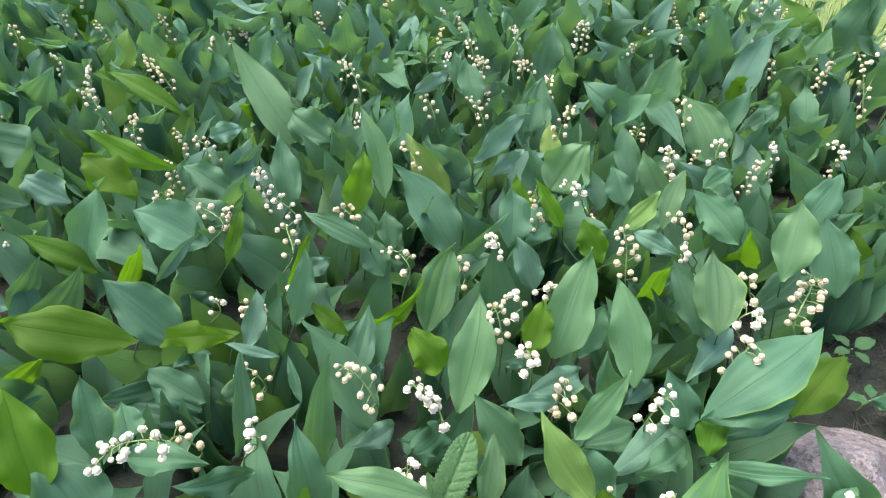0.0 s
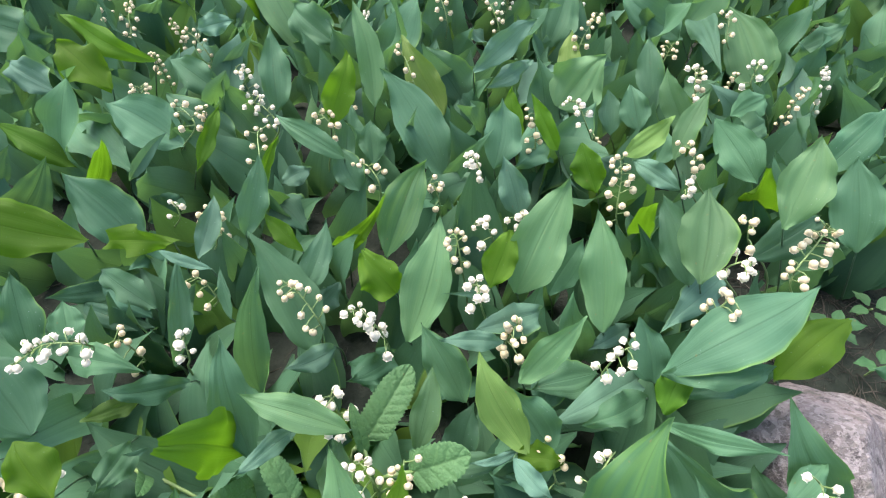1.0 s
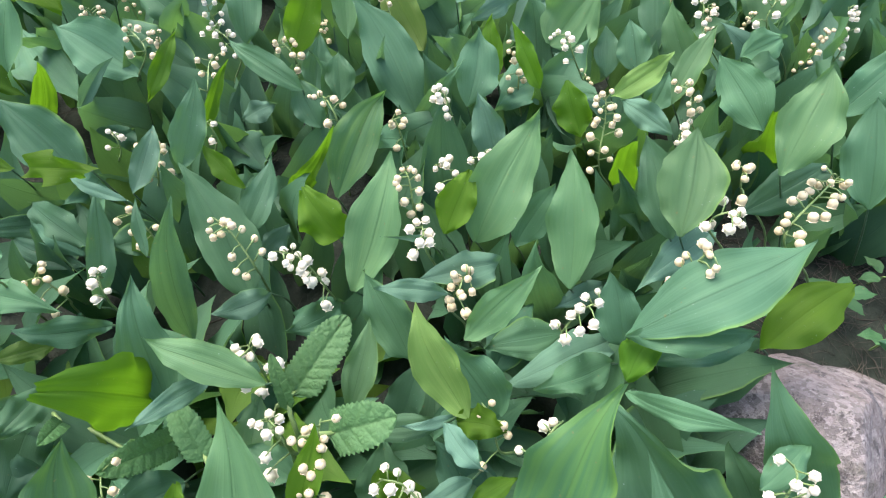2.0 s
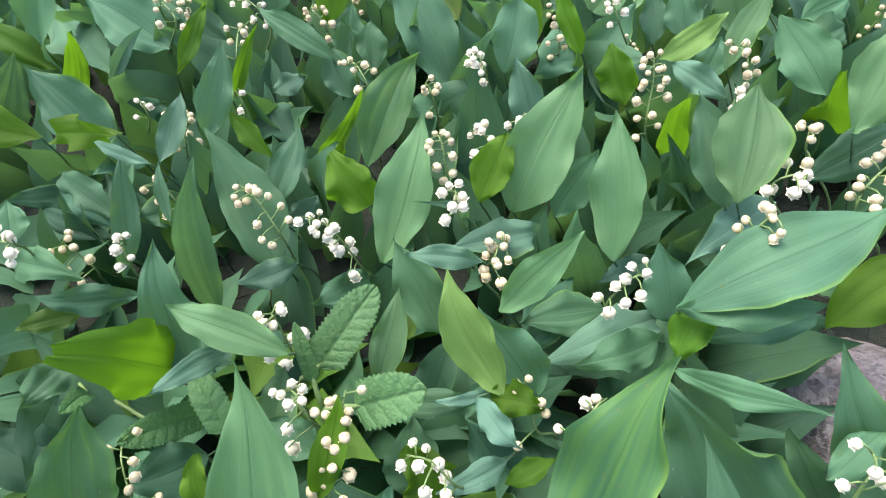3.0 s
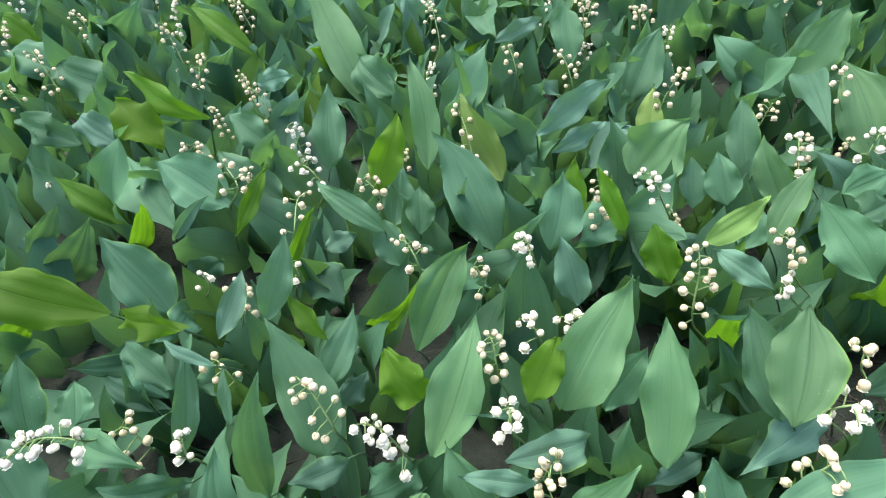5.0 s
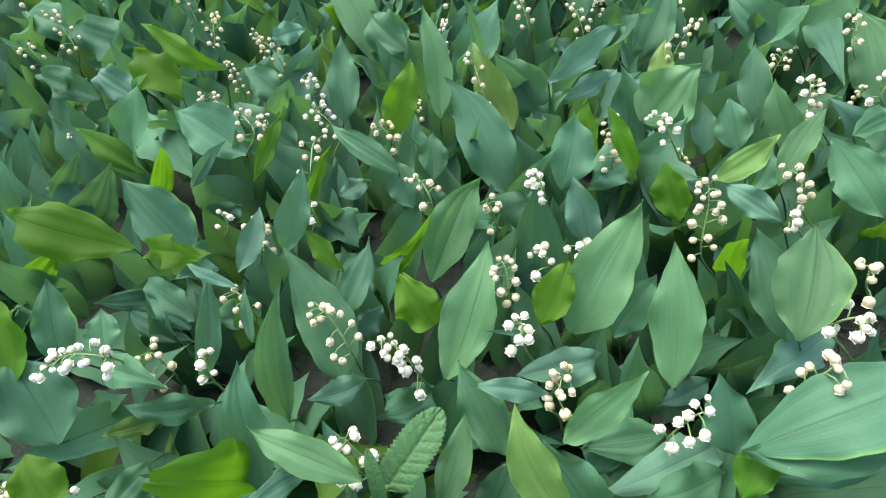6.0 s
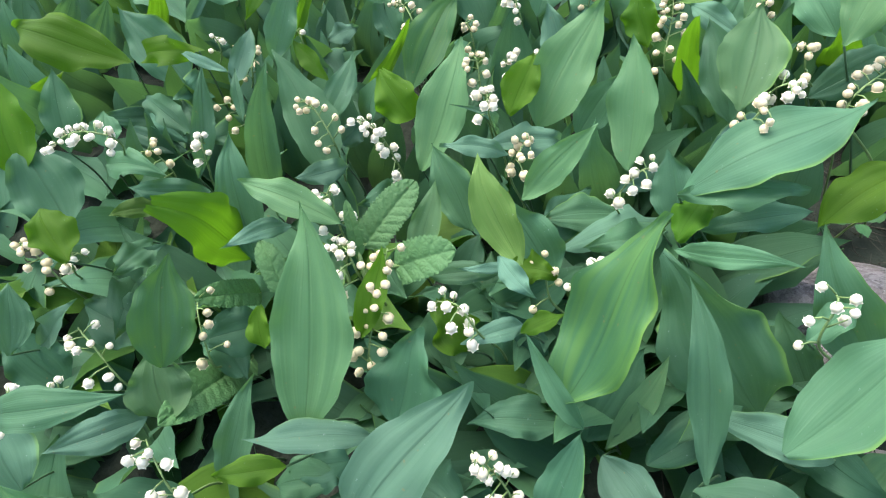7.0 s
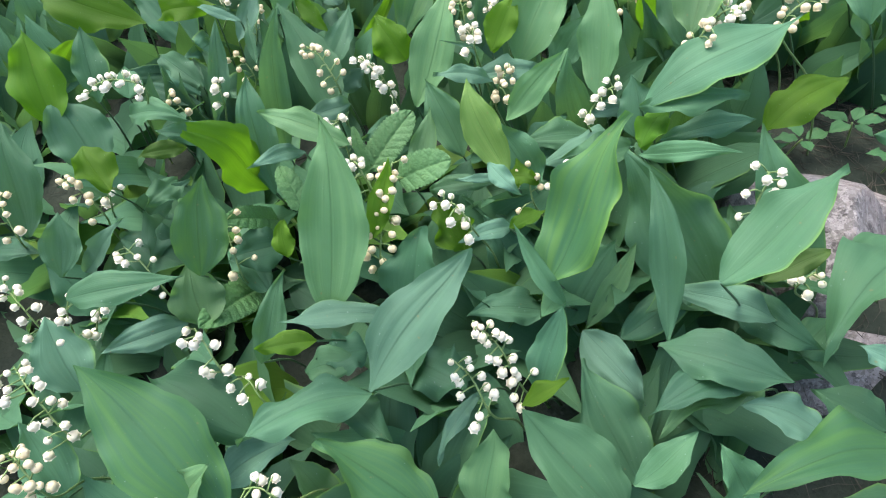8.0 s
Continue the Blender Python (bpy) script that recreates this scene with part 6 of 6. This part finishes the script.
# ---- other herbs in the far part of the bed ----
def lance_herb(x, y, label, leaflets, size, height, seed, slim=0.2):
    """A stem with a loose whorl of slim leaflets at its top."""
    rr = random.Random(seed)
    z = soil_height(x, y)
    ob = new("lance_leaved_herb")
    ob.location = (x, y, z)
    tagged(ob, label, "plant", "herbs among the lilies")
    top = Vector((rr.uniform(-0.01, 0.01), rr.uniform(-0.02, 0.0), height))
    v, f = tube_rings(spline([(0, 0, -0.005), top * 0.6, top], 4), [0.0016] * 9, 5)
    part("stem", mesh_from("stem", v, f, STALK), ob)
    for k in range(leaflets):
        yaw = 2 * math.pi * k / leaflets + rr.uniform(-0.25, 0.25)
        long = size * rr.uniform(0.75, 1.15)
        axis = Vector((math.cos(yaw), math.sin(yaw), rr.uniform(0.15, 0.75))).normalized()
        nrm = (Vector((0, -0.3, 1)) - axis * (axis.z - 0.3 * axis.y)).normalized()
        nrm = (nrm - axis * nrm.dot(axis)).normalized()
        turn = Matrix((axis.cross(nrm), axis, nrm)).transposed().to_4x4()
        vv, ff, uu = blade(long, long * slim, rr.uniform(0.02, 0.10), 0.3, 0.06, shape=0.45, rows=12, cols=4, seed=seed * 17 + k)
        part("leaflet", mesh_from("leaflet", vv, ff, SMALL_LEAF, uu), ob, m=Matrix.Translation(top + axis * 0.003 - Vector((0, 0, 0.012 * (k % 2)))) @ turn)
    return ob


lance_herb(-0.020, 1.090, "slim-leaved green herb rising among the lilies", 8, 0.085, 0.115, 1)
lance_herb(0.045, 1.150, "slim-leaved green herb rising among the lilies", 7, 0.075, 0.13, 2)
lance_herb(-0.215, 0.965, "feathery green herb low among the lilies", 9, 0.040, 0.075, 3, 0.26)
lance_herb(-0.165, 0.935, "feathery green herb low among the lilies", 8, 0.036, 0.06, 4, 0.26)
lance_herb(-0.255, 0.925, "feathery green herb low among the lilies", 7, 0.036, 0.055, 5, 0.3)
for i, (x, y) in enumerate(((-0.09, 0.92), (-0.02, 0.90), (0.05, 0.88), (0.12, 0.90), (-0.05, 0.97), (0.02, 0.96), (0.09, 0.95), (-0.11, 0.86), (0.00, 0.84), (0.18, 0.86))):
    small_herb(x, y, "low dark green herb in a gap between lilies", 4 + i % 2, 0.03 + 0.008 * (i % 3), 40 + i)


# ---- the lawn's edge behind the bed ----
def grass_edge():
    rr = random.Random(31)
    verts, faces = [], []
    for i in range(5200):
        x, y = rr.uniform(0.5, 2.6), rr.uniform(0.9, 3.2)
        if bed_edge(x, y) > -0.03:
            continue
        a, h, w = rr.uniform(0, 6.28), rr.uniform(0.03, 0.10), rr.uniform(0.0012, 0.0026)
        lean = Vector((math.cos(a), math.sin(a), 0)) * h * rr.uniform(0.1, 0.6)
        acr = Vector((-math.sin(a), math.cos(a), 0)) * w
        b = Vector((x, y, -0.004))
        n0 = len(verts)
        mid = b + lean * 0.35 + Vector((0, 0, h * 0.6))
        verts += [b - acr, b + acr, mid - acr * 0.8, mid + acr * 0.8, b + lean + Vector((0, 0, h))]
        faces += [(n0, n0 + 1, n0 + 3, n0 + 2), (n0 + 2, n0 + 3, n0 + 4)]
    tagged(new("grass", mesh_from("grass", verts, faces, GRASS)), "sunny yellow-green grass behind the flower bed", "grass", kind="stuff")


grass_edge()


def young_shrub(x, y, seed):
    rr = random.Random(seed)
    ob = new("young_shrub")
    ob.location = (x, y, 0)
    tagged(ob, "young shrub with thin stems and yellow-green leaves", "shrub")
    for k in range(4):
        a = rr.uniform(0, 6.28)
        top = Vector((math.cos(a) * 0.12, math.sin(a) * 0.08, rr.uniform(0.25, 0.45)))
        line = spline([(0.02 * math.cos(a), 0.02 * math.sin(a), -0.01), top * 0.5 + Vector((0.01, 0, 0)), top], 5)
        v, f = tube_rings(line, [0.005 - 0.003 * i / (len(line) - 1) for i in range(len(line))], 6)
        stem = part("stem", mesh_from("stem", v, f, LITTER), ob)
        for i in range(9):
            q = line[min(len(line) - 1, 3 + i * (len(line) - 3) // 9)]
            b = rr.uniform(0, 6.28)
            axis = Vector((math.cos(b), math.sin(b), rr.uniform(-0.2, 0.5))).normalized()
            nrm = (Vector((0, 0, 1)) - axis * axis.z).normalized()
            turn = Matrix((axis.cross(nrm), axis, nrm)).transposed().to_4x4()
            vv, ff, uu = blade(0.05, 0.024, 0.05, 0.2, 0.1, rows=8, cols=4, seed=seed + i + 9 * k)
            part("leaf", mesh_from("shrub_leaf", vv, ff, LEAF["yellow"], uu), stem, m=Matrix.Translation(q) @ turn)


young_shrub(1.42, 1.86, 3)
young_shrub(1.55, 2.05, 4)
